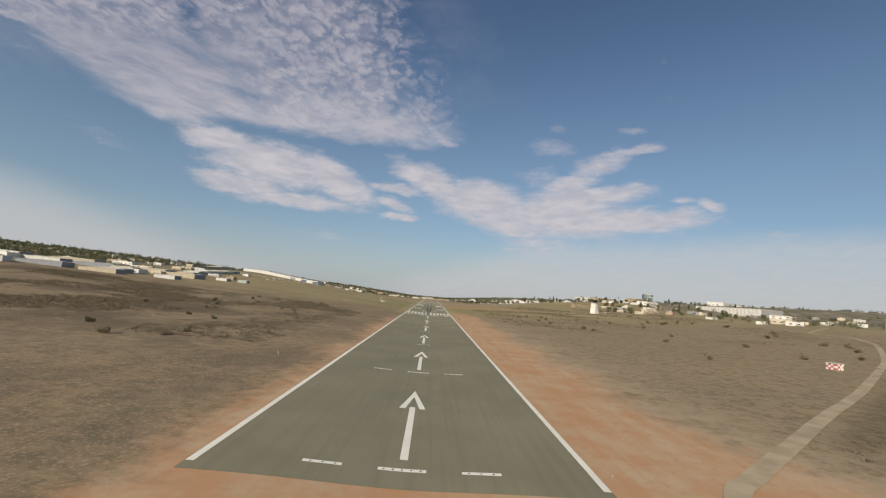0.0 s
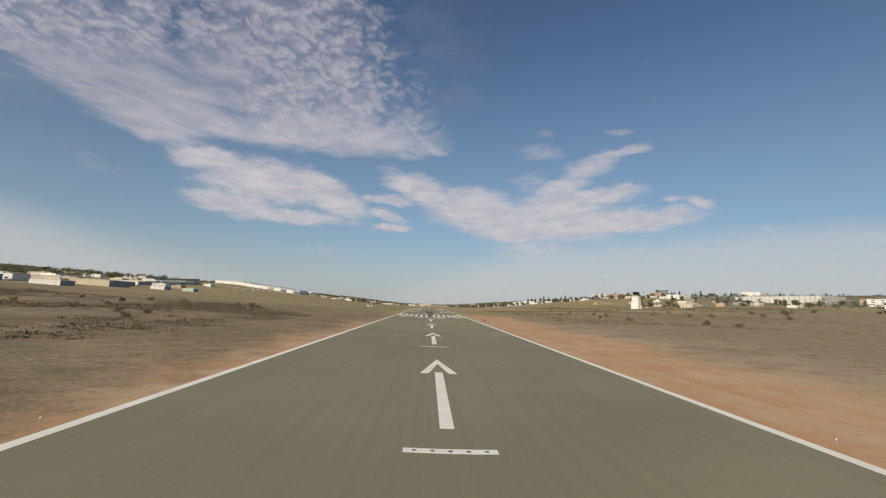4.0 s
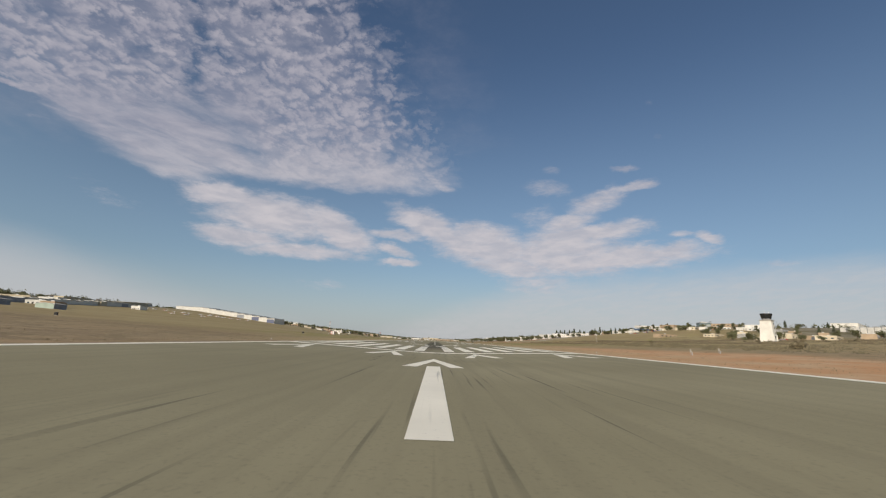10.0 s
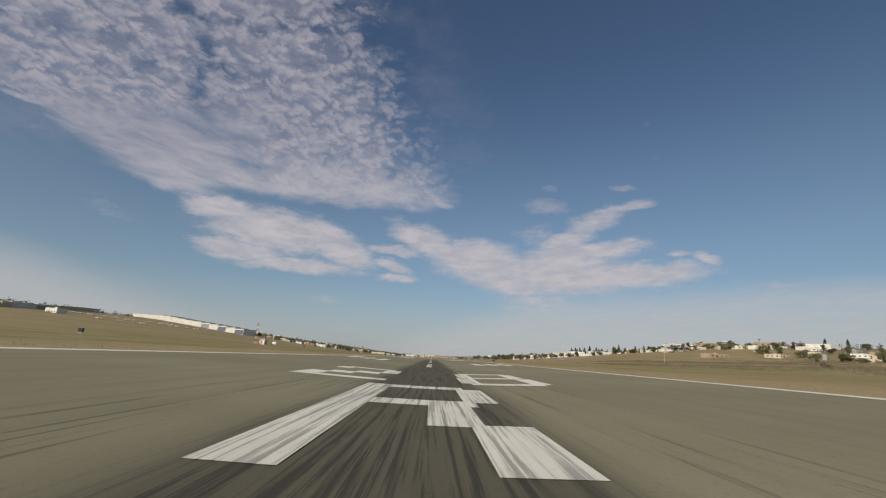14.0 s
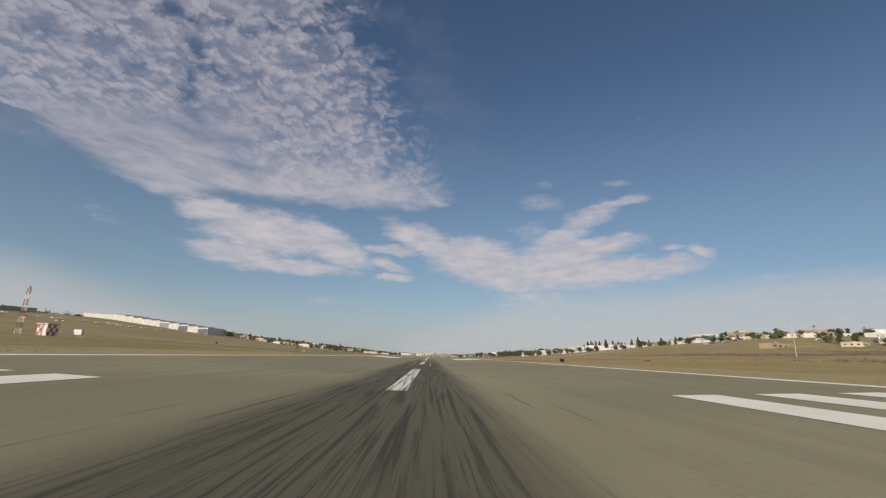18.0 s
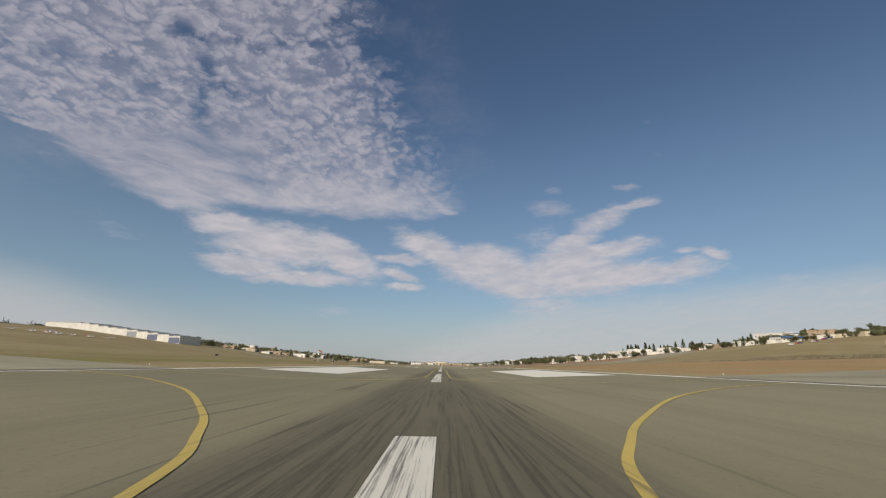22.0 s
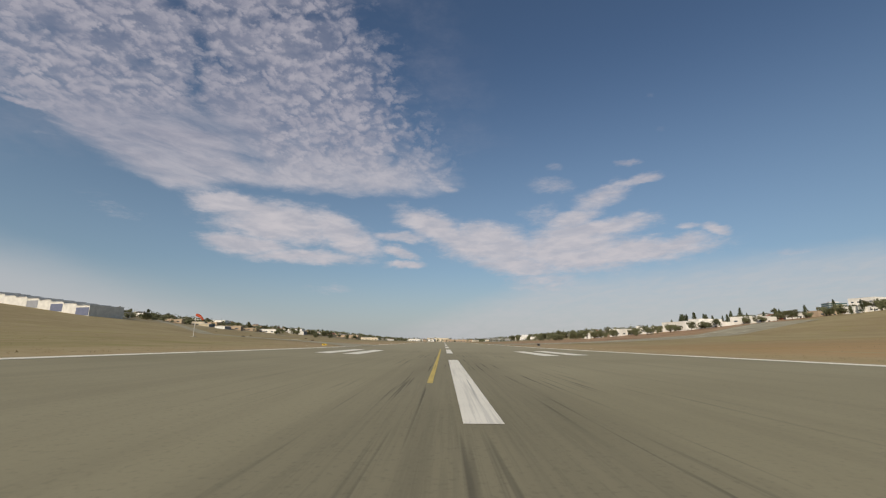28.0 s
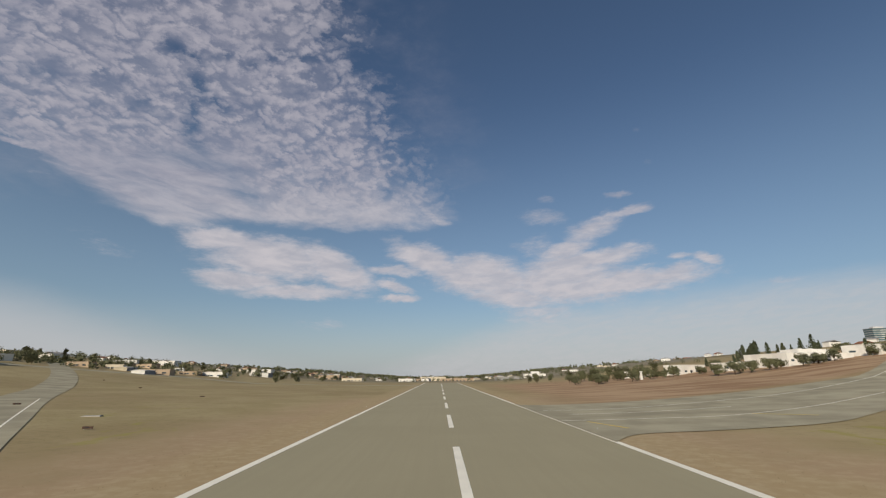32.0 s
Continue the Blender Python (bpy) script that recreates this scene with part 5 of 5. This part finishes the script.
def thicket(name, label, mat, count, place, low, high, leaves, seed):
    """Low bushes grown together: many leafy clumps as one mesh; place(rng) gives x and y."""
    rng = random.Random(seed)
    verts, faces = [], []
    for _ in range(count):
        x, y = place(rng)
        z, r = gz(x, y), rng.uniform(low, high)
        for _ in range(leaves):
            p = Vector((rng.gauss(0, r * 0.55), rng.gauss(0, r * 0.55), abs(rng.gauss(r * 0.12, r * 0.20))))
            a = Vector((rng.gauss(0, 1), rng.gauss(0, 1), rng.gauss(0, 0.7))).normalized()
            b = a.orthogonal().normalized()
            s = r * rng.uniform(0.06, 0.17)
            n = len(verts)
            for q in (-a * s, b * s * 0.8, a * s, -b * s * 0.8):
                verts.append((x + p.x + q.x, y + p.y + q.y, z + p.z + q.z))
            faces.append((n, n + 1, n + 2, n + 3))
    me = bpy.data.meshes.new(name)
    me.from_pydata(verts, [], faces)
    me.materials.append(MAT[mat])
    tagged(new(name, me), label, "scrub", "", "stuff")


def patchy(rng, x0, x1, y0, y1, least, size=0.016):
    """A spot inside a stretch of ground, only where a slow noise is high."""
    while True:
        x, y = rng.uniform(x0, x1), rng.uniform(y0, y1)
        if noise.noise((x * size, y * size * 0.8, 7.0)) + 0.35 * noise.noise((x * 0.07, y * 0.07, 2.0)) > least + 0.35 * rng.random():
            return x, y


def beyond_track(rng):
    while True:
        x, y = rng.uniform(66, 330), rng.uniform(-415, -130)
        if y + 350 - 0.80 * (x - 60) < -7:
            return x, y


far_woods()
thicket("heath", "dark grey-brown heath bushes on the flat land", "leaf_heath", 15000, lambda r: patchy(r, -330, -50, -285, -30, -0.08), 0.45, 1.5, 22, 31)
thicket("scrub", "low grey-green scrub belt behind bare red earth", "leaf_dry", 5200, lambda r: patchy(r, 62, 330, -150, 250, -0.12), 0.5, 1.5, 24, 33)
thicket("bush_belt", "low brown bushes on the rising ground", "leaf_heath", 6500, lambda r: patchy(r, 150, 420, 90, 560, -0.15), 0.6, 1.9, 15, 36)
thicket("earth_weeds", "scattered small weeds on bare red earth", "leaf_dry", 2600, lambda r: (r.choice((-1, 1, 1)) * (25.0 + 24 * r.random()), r.uniform(-400, 20)), 0.10, 0.34, 8, 37)
thicket("coastal_scrub", "dense dry scrub beyond the dirt track", "leaf_heath", 3600, beyond_track, 0.5, 1.3, 26, 34)
thicket("low_weeds", "sparse dry weeds on the brown ground", "leaf_dry", 7000, lambda r: patchy(r, -230, -36, -400, -60, -0.3) if r.random() < 0.5 else patchy(r, 52, 240, -360, -60, -0.3), 0.16, 0.5, 9, 35)
scatter("dry_grass", "dry straw grass beside the runway", "grass", "straw", 15000,
        lambda r: (r.choice((-1, 1)) * (25.5 + 70 * r.random() ** 1.8), r.uniform(-200, 760)), 0.10, 0.25, 4, 32)

# ---- airfield things ----
def distance_sign(m, digit, group="distance signs"):
    root = thing("distance_sign", m, "black runway distance sign box on short legs", "sign", group)
    part("cabinet", boxed(-0.75, 0.75, -0.28, 0.28, 0.3, 1.55), "black", root)
    bm = bmesh.new()
    for a in ((-0.8, 0.8, 1.55, 1.62), (-0.8, 0.8, 0.24, 0.3)):
        box(bm, a[0], a[1], -0.33, 0.33, a[2], a[3])
    part("rim", bm, "grey_wall", root)
    for x in (-0.5, 0.5):
        part("leg", boxed(x - 0.05, x + 0.05, -0.05, 0.05, -0.2, 0.24), "steel", root)
    part("base", boxed(-1.0, 1.0, -0.5, 0.5, -0.2, 0.06), "concrete", root)
    if digit:
        cu = bpy.data.curves.new("digit", "FONT")
        cu.body, cu.size, cu.extrude, cu.align_x = digit, 1.25, 0.004, "CENTER"
        tmp = new("digit", cu)
        dep = bpy.context.evaluated_depsgraph_get()
        me = bpy.data.meshes.new_from_object(tmp.evaluated_get(dep))
        bpy.data.objects.remove(tmp)
        me.materials.clear()
        me.materials.append(MAT["white"])
        ob = new("numeral", me)
        ob.parent = root
        ob.matrix_local = pose(0, -0.29, 0.48, 90, 0, 0)
        tagged(ob, "white numeral " + digit)
    return root


for x, y, t, digit in ((26.6, -62, 4, ""), (27.4, 243, 0, ""), (28.8, 541.5, -4, ""), (-44.5, 441, -8, "2"), (-79, 323, 10, ""), (-73.8, 405, -8, ""), (-60, 128, 0, ""), (-95, 40, 0, "")):
    distance_sign(at(x, y, t, 0.0) @ Matrix.Diagonal((0.52, 0.52, 0.55, 1)), digit)


def low_sign(m, mat, label):
    root = thing("taxiway_sign", m, label, "sign", "taxiway signs")
    part("panel", boxed(-1.3, 1.3, -0.12, 0.12, 0.25, 1.0), mat, root)
    bars = part("lettering", boxed(-0.7, 0.5, -0.13, -0.12, 0.45, 0.8), "black", root)
    for x in (-0.9, 0.9):
        part("leg", boxed(x - 0.05, x + 0.05, -0.05, 0.05, -0.2, 0.25), "steel", root)
    return root


for x, y, t in ((-39.0, 298, 12), (-26.6, 499, 6)):
    low_sign(at(x, y, t, 0.0) @ Matrix.Diagonal((0.36, 0.36, 0.45, 1)), "yellow", "small yellow taxiway sign with black marks")
for x, y, t in ((-110, 640, 30), (-95, 700, 20), (-160, 760, 30), (-60, 600, 10), (-210, 800, 10)):
    low_sign(at(x, y, t, 0.0) @ Matrix.Diagonal((0.6, 0.6, 0.5, 1)), "rust_dark", "small dark brown airfield sign board")


def papi(m):
    root = thing("approach_light_unit", m, "rust-red approach slope light box on a concrete pad", "light unit", "approach slope lights")
    part("pad", boxed(-1.1, 1.1, -0.8, 0.8, -0.3, 0.08), "concrete", root)
    box_ob = part("housing", boxed(-0.75, 0.75, -0.55, 0.5, 0.42, 0.85, 0.04), "rust", root)
    for x in (-0.4, 0.0, 0.4):
        bm = bmesh.new()
        tube(bm, (x, -0.60, 0.63), (x, -0.52, 0.63), 0.13, 0.13, 10)
        part("lens", bm, "dark_glass", box_ob)
    for x in (-0.6, 0.6):
        for y in (-0.4, 0.35):
            part("leg", boxed(x - 0.04, x + 0.04, y - 0.04, y + 0.04, 0.05, 0.45), "steel", root)
    return root


SMALL = Matrix.Diagonal((0.5, 0.5, 0.55, 1))
first = papi(at(40.3, 234.6, 0, 0.0) @ SMALL)
for x in (49.5, 58.8, 68.0):
    copy_thing(first, at(x, 235.8, 0, 0.0) @ SMALL)


def edge_light(m):
    root = thing("runway_light", m, "small white runway edge light on a stem", "light", "runway edge lights")
    part("stem", tube(bmesh.new(), (0, 0, -0.1), (0, 0, 0.22), 0.02, 0.02, 6), "steel", root)
    bm = bmesh.new()
    tube(bm, (0, 0, 0.22), (0, 0, 0.32), 0.05, 0.035, 8)
    part("globe", bm, "white", root)
    part("base", tube(bmesh.new(), (0, 0, -0.05), (0, 0, 0.03), 0.12, 0.12, 10), "concrete", root)
    return root


lamp = edge_light(at(24.6, -366, 0, 0.0))
for k in range(26):
    for s in (-1, 1):
        if k or s < 0:
            copy_thing(lamp, at(s * 24.6, -366 + 60.5 * k, 0, 0.0))


def flush_light(m):
    root = thing("flush_light", m, "dark round approach light set flush in pale concrete", "light", "flush approach lights")
    part("rim", tube(bmesh.new(), (0, 0, -0.02), (0, 0, 0.012), 0.17, 0.15, 14), "steel", root)
    part("lens", tube(bmesh.new(), (0, 0, 0.0), (0, 0, 0.022), 0.11, 0.09, 12), "black", root)
    return root


lamp = None
for k in range(6):
    for x in [-2.1, -1.05, 0.0, 1.05, 2.1] + ([-10.4, -9.0, -7.6, 7.6, 9.0, 10.4] if k >= 4 else []):
        y = -66.0 - 60.25 * k
        m = pose(x, y, gz(x, y) + 0.055)
        lamp = copy_thing(lamp, m) if lamp else flush_light(m)


def flash_unit(m):
    root = thing("strobe_unit", m, "small white strobe light box beside the runway", "light", "threshold strobes")
    part("housing", boxed(-0.3, 0.3, -0.2, 0.2, 0.55, 1.05, 0.03), "concrete", root)
    part("stand", tube(bmesh.new(), (0, 0, -0.1), (0, 0, 0.56), 0.06, 0.06, 7), "steel", root)
    part("control_box", boxed(0.45, 0.9, -0.15, 0.15, -0.1, 0.6), "grey_wall", root)
    return root


for x, y in ((38.2, -301), (-38, -301), (36, -8), (44, -2)):
    flash_unit(at(x, y, 0, 0.0) @ Matrix.Diagonal((0.3, 0.3, 0.75, 1)))


def windsock(m):
    root = thing("windsock", m, "faded red windsock on a tall white pole", "windsock")
    part("pole", tube(bmesh.new(), (0, 0, -0.3), (0, 0, 7.2), 0.08, 0.05, 8), "white", root)
    part("swivel_ring", tube(bmesh.new(), (0.05, 0, 6.7), (0.2, 0, 6.68), 0.46, 0.46, 12), "steel", root)
    bm = bmesh.new()
    pts = [(0.2, 0, 6.68, 0.45), (1.0, 0.1, 6.45, 0.42), (1.8, 0.15, 5.9, 0.33), (2.4, 0.2, 5.1, 0.24)]
    for a, b in zip(pts, pts[1:]):
        tube(bm, a[:3], b[:3], a[3], b[3], 12, cap=False)
    part("sleeve", bm, "cloth", root)
    part("base", boxed(-0.6, 0.6, -0.6, 0.6, -0.3, 0.12), "concrete", root)
    return root


windsock(at(-79, 540, 0, 0.0))


def checker_hut(m, w, d, h):
    root = thing("equipment_hut", m, "small red and white chequered equipment hut", "hut", "chequered huts")
    wall = part("wall", boxed(-w / 2, w / 2, 0, d, -0.3, h), "white", root)
    n = 4
    for j in range(3):
        for i in range(n):
            if (i + j) % 2 == 0:
                x0, x1, z0, z1 = -w / 2 + w * i / n, -w / 2 + w * (i + 1) / n, h * j / 3, h * (j + 1) / 3
                part("red_panel", boxed(x0, x1, -0.03, 0.05, z0, z1), "faded_red", wall)
                y0, y1 = d * i / n, d * (i + 1) / n
                for s in (-1, 1):
                    part("red_panel", boxed(*sorted((s * (w / 2 + 0.03), s * (w / 2 - 0.05))), y0, y1, z0, z1), "faded_red", wall)
    part("roof", boxed(-w / 2 - 0.2, w / 2 + 0.2, -0.2, d + 0.2, h, h + 0.18), "roof_white", root)
    part("door", boxed(w * 0.1, w * 0.1 + 0.9, -0.08, 0.0, 0, 2.0), "white", root)
    return root


checker_hut(at(165, -251, 12, 0.0), 4.2, 3.6, 2.5)
checker_hut(at(-74.4, 244, -14, 0.0), 2.6, 2.0, 2.2)
white_box = thing("equipment_cabinet", at(-70.5, 248, 0, 0.0), "white equipment cabinet on posts beside a chequered hut", "cabinet")
white_box.scale = (0.6, 0.6, 0.65)
part("cabinet", boxed(-1.4, 1.4, -0.5, 0.5, 0.9, 2.5), "white", white_box)
for x in (-1.2, 0, 1.2):
    part("post", boxed(x - 0.06, x + 0.06, -0.06, 0.06, -0.2, 0.9), "steel", white_box)


def lattice_mast(m, h):
    root = thing("lattice_mast", m, "red and white lattice antenna mast", "mast")
    n = 8
    for k in range(n):
        z0, z1 = h * k / n, h * (k + 1) / n
        r0, r1 = 0.52 - 0.20 * k / n, 0.52 - 0.20 * (k + 1) / n
        mat = "rust" if k % 2 else "white"
        for i in range(3):
            a, b = 2.094 * i, 2.094 * (i + 1)
            p = [(r * math.cos(q), r * math.sin(q), z) for q, r, z in ((a, r0, z0), (a, r1, z1), (b, r1, z1), (b, r0, z0))]
            part("leg", tube(bmesh.new(), p[0], p[1], 0.04, 0.04, 5), mat, root)
            part("brace", tube(bmesh.new(), p[0], p[2], 0.025, 0.025, 4), mat, root)
            part("rung", tube(bmesh.new(), p[1], p[2], 0.025, 0.025, 4), mat, root)
    part("lamp", tube(bmesh.new(), (0, 0, h), (0, 0, h + 0.5), 0.12, 0.10, 8), "red", root)
    return root


lattice_mast(at(-76, 241, 0, 0.0), 8.6)


def lamp_pole(m, h):
    root = thing("light_pole", m, "slim pale pole standing in the grass", "pole", "poles")
    part("pole", tube(bmesh.new(), (0, 0, -0.3), (0, 0, h), 0.07, 0.04, 7), "white", root)
    part("head", boxed(-0.3, 0.3, -0.15, 0.15, h, h + 0.2, 0.03), "steel", root)
    return root


for x, y, h in ((150, 330, 13), (330, 372, 6.84), (240, 800, 8), (300, 838, 6.08), (420, 700, 9), (500, 860, 9), (-390, 700, 9), (470, 10, 12), (500, 30, 12)):
    lamp_pole(at(x, y, 0, 0.0), h)


def water_tank(m):
    root = thing("water_tank", m, "pale raised water tank on the skyline", "water tank")
    part("tank", boxed(-7, 7, -4, 4, 7.0, 11.0), "white", root)
    for x in (-6, 6):
        for y in (-3, 3):
            part("leg", boxed(x - 0.4, x + 0.4, y - 0.4, y + 0.4, -1, 7.0), "white", root)
    return root


water_tank(at(172, 1325, 0, 0.0))


def gazebo(m):
    root = thing("beacon_stand", m, "white upright beacon stand by the trees", "beacon")
    part("column", boxed(-0.8, 0.8, -0.8, 0.8, -0.5, 5.5, 0.25), "white", root)
    part("cap", boxed(-1.1, 1.1, -1.1, 1.1, 5.5, 6.2, 0.3), "white", root)
    return root


gazebo(at(152, 860, 0, 0.0))


def light_plane(m, stripe, label):
    root = thing("light_aircraft", m, label, "aircraft", "parked aircraft")
    bm = bmesh.new()
    pts = [(0, -3.2, 1.2, 0.35), (0, -2.4, 1.25, 0.55), (0, 0, 1.3, 0.62), (0, 2.0, 1.3, 0.42), (0, 4.3, 1.35, 0.16)]
    for a, b in zip(pts, pts[1:]):
        tube(bm, a[:3], b[:3], a[3], b[3], 10)
    body = part("fuselage", bm, "white", root)
    part("stripe", boxed(-0.64, 0.64, -2.2, 1.4, 1.22, 1.36), stripe, body)
    part("wing", boxed(-5.2, 5.2, -0.9, 0.6, 1.95, 2.1, 0.03), "white", root)
    part("canopy", boxed(-0.52, 0.52, -1.2, 0.9, 1.55, 1.96, 0.12), "glass", body)
    part("tailplane", boxed(-1.7, 1.7, 3.6, 4.5, 1.4, 1.48), "white", root)
    fin = bmesh.new()
    v = [fin.verts.new(p) for x in (-0.05, 0.05) for p in ((x, 3.3, 1.45), (x, 4.6, 1.45), (x, 4.8, 2.75), (x, 4.2, 2.75))]
    fin.faces.new(v[:4])
    fin.faces.new(v[7:3:-1])
    for i in range(4):
        j = (i + 1) % 4
        fin.faces.new((v[i], v[i + 4], v[j + 4], v[j]))
    part("fin", fin, stripe, root)
    part("propeller", boxed(-0.85, 0.85, -3.3, -3.24, 1.12, 1.28), "black", root)
    for x, y in ((-1.1, 0.2), (1.1, 0.2), (0, -2.5)):
        part("strut", tube(bmesh.new(), (x * 0.5, y, 1.0), (x, y, 0.25), 0.05, 0.05, 6), "steel", root)
        part("wheel", tube(bmesh.new(), (x - 0.08, y, 0.22), (x + 0.08, y, 0.22), 0.22, 0.22, 10), "tyre", root)
    return root


planes = [light_plane(at(-385, 690, 60, 0.0), "red", "white parked light aircraft with a red stripe"), light_plane(at(-400, 700, 70, 0.0), "blue", "white parked light aircraft with a blue stripe")]
random.seed(8)
for k in range(15):
    copy_thing(random.choice(planes), at(-330 - 11 * k + random.uniform(-2, 2), 690 - 6 * k + random.uniform(-6, 6), random.uniform(30, 110), 0.0))
for x, y in ((-340, 560), (-352, 540), (-360, 520)):
    copy_thing(random.choice(planes), at(x, y, random.uniform(0, 360), 0.0))


def car(m, mat, label):
    root = thing("car", m, label, "car", "parked cars")
    bm = boxed(-0.9, 0.9, -2.2, 2.2, 0.35, 0.95, 0.06)
    body = part("body", bm, mat, root)
    part("cabin", boxed(-0.82, 0.82, -1.1, 1.5, 0.93, 1.5, 0.22), mat, body)
    part("glass", boxed(-0.83, 0.83, -1.0, 1.4, 1.0, 1.36, 0.14), "glass", body)
    for x in (-0.85, 0.85):
        for y in (-1.4, 1.35):
            w = part("wheel", tube(bmesh.new(), (x - 0.1, y, 0.32), (x + 0.1, y, 0.32), 0.32, 0.32, 12), "tyre", root)
    return root


cars = [car(at(346, 690, 30, 0.0), "white", "white parked car beside a building"), car(at(352, 694, 30, 0.0), "grey_wall", "grey parked car beside a building"), car(at(358, 697, 30, 0.0), "red", "red parked car beside a building"), car(at(364, 700, 30, 0.0), "blue", "blue parked car beside a building")]
for k in range(44):
    base = random.choice(((372, 700, 0.86, 0.5), (470, 860, 0.86, 0.5), (300, 815, 0.8, 0.5), (300, 318, 0.78, 0.62), (440, 640, 0.82, 0.57), (520, 770, 0.82, 0.57)))
    d = random.uniform(0, 60)
    copy_thing(random.choice(cars), at(base[0] + base[2] * d, base[1] + base[3] * d - 4, random.uniform(20, 130), 0.0))

slab = thing("concrete_slab", at(-75, 620, 20, 0.0), "broken pale concrete slab in the dry grass", "slab")
part("slab", boxed(-1.7, 1.7, -1.0, 1.0, -0.2, 0.18, 0.06), "concrete", slab)
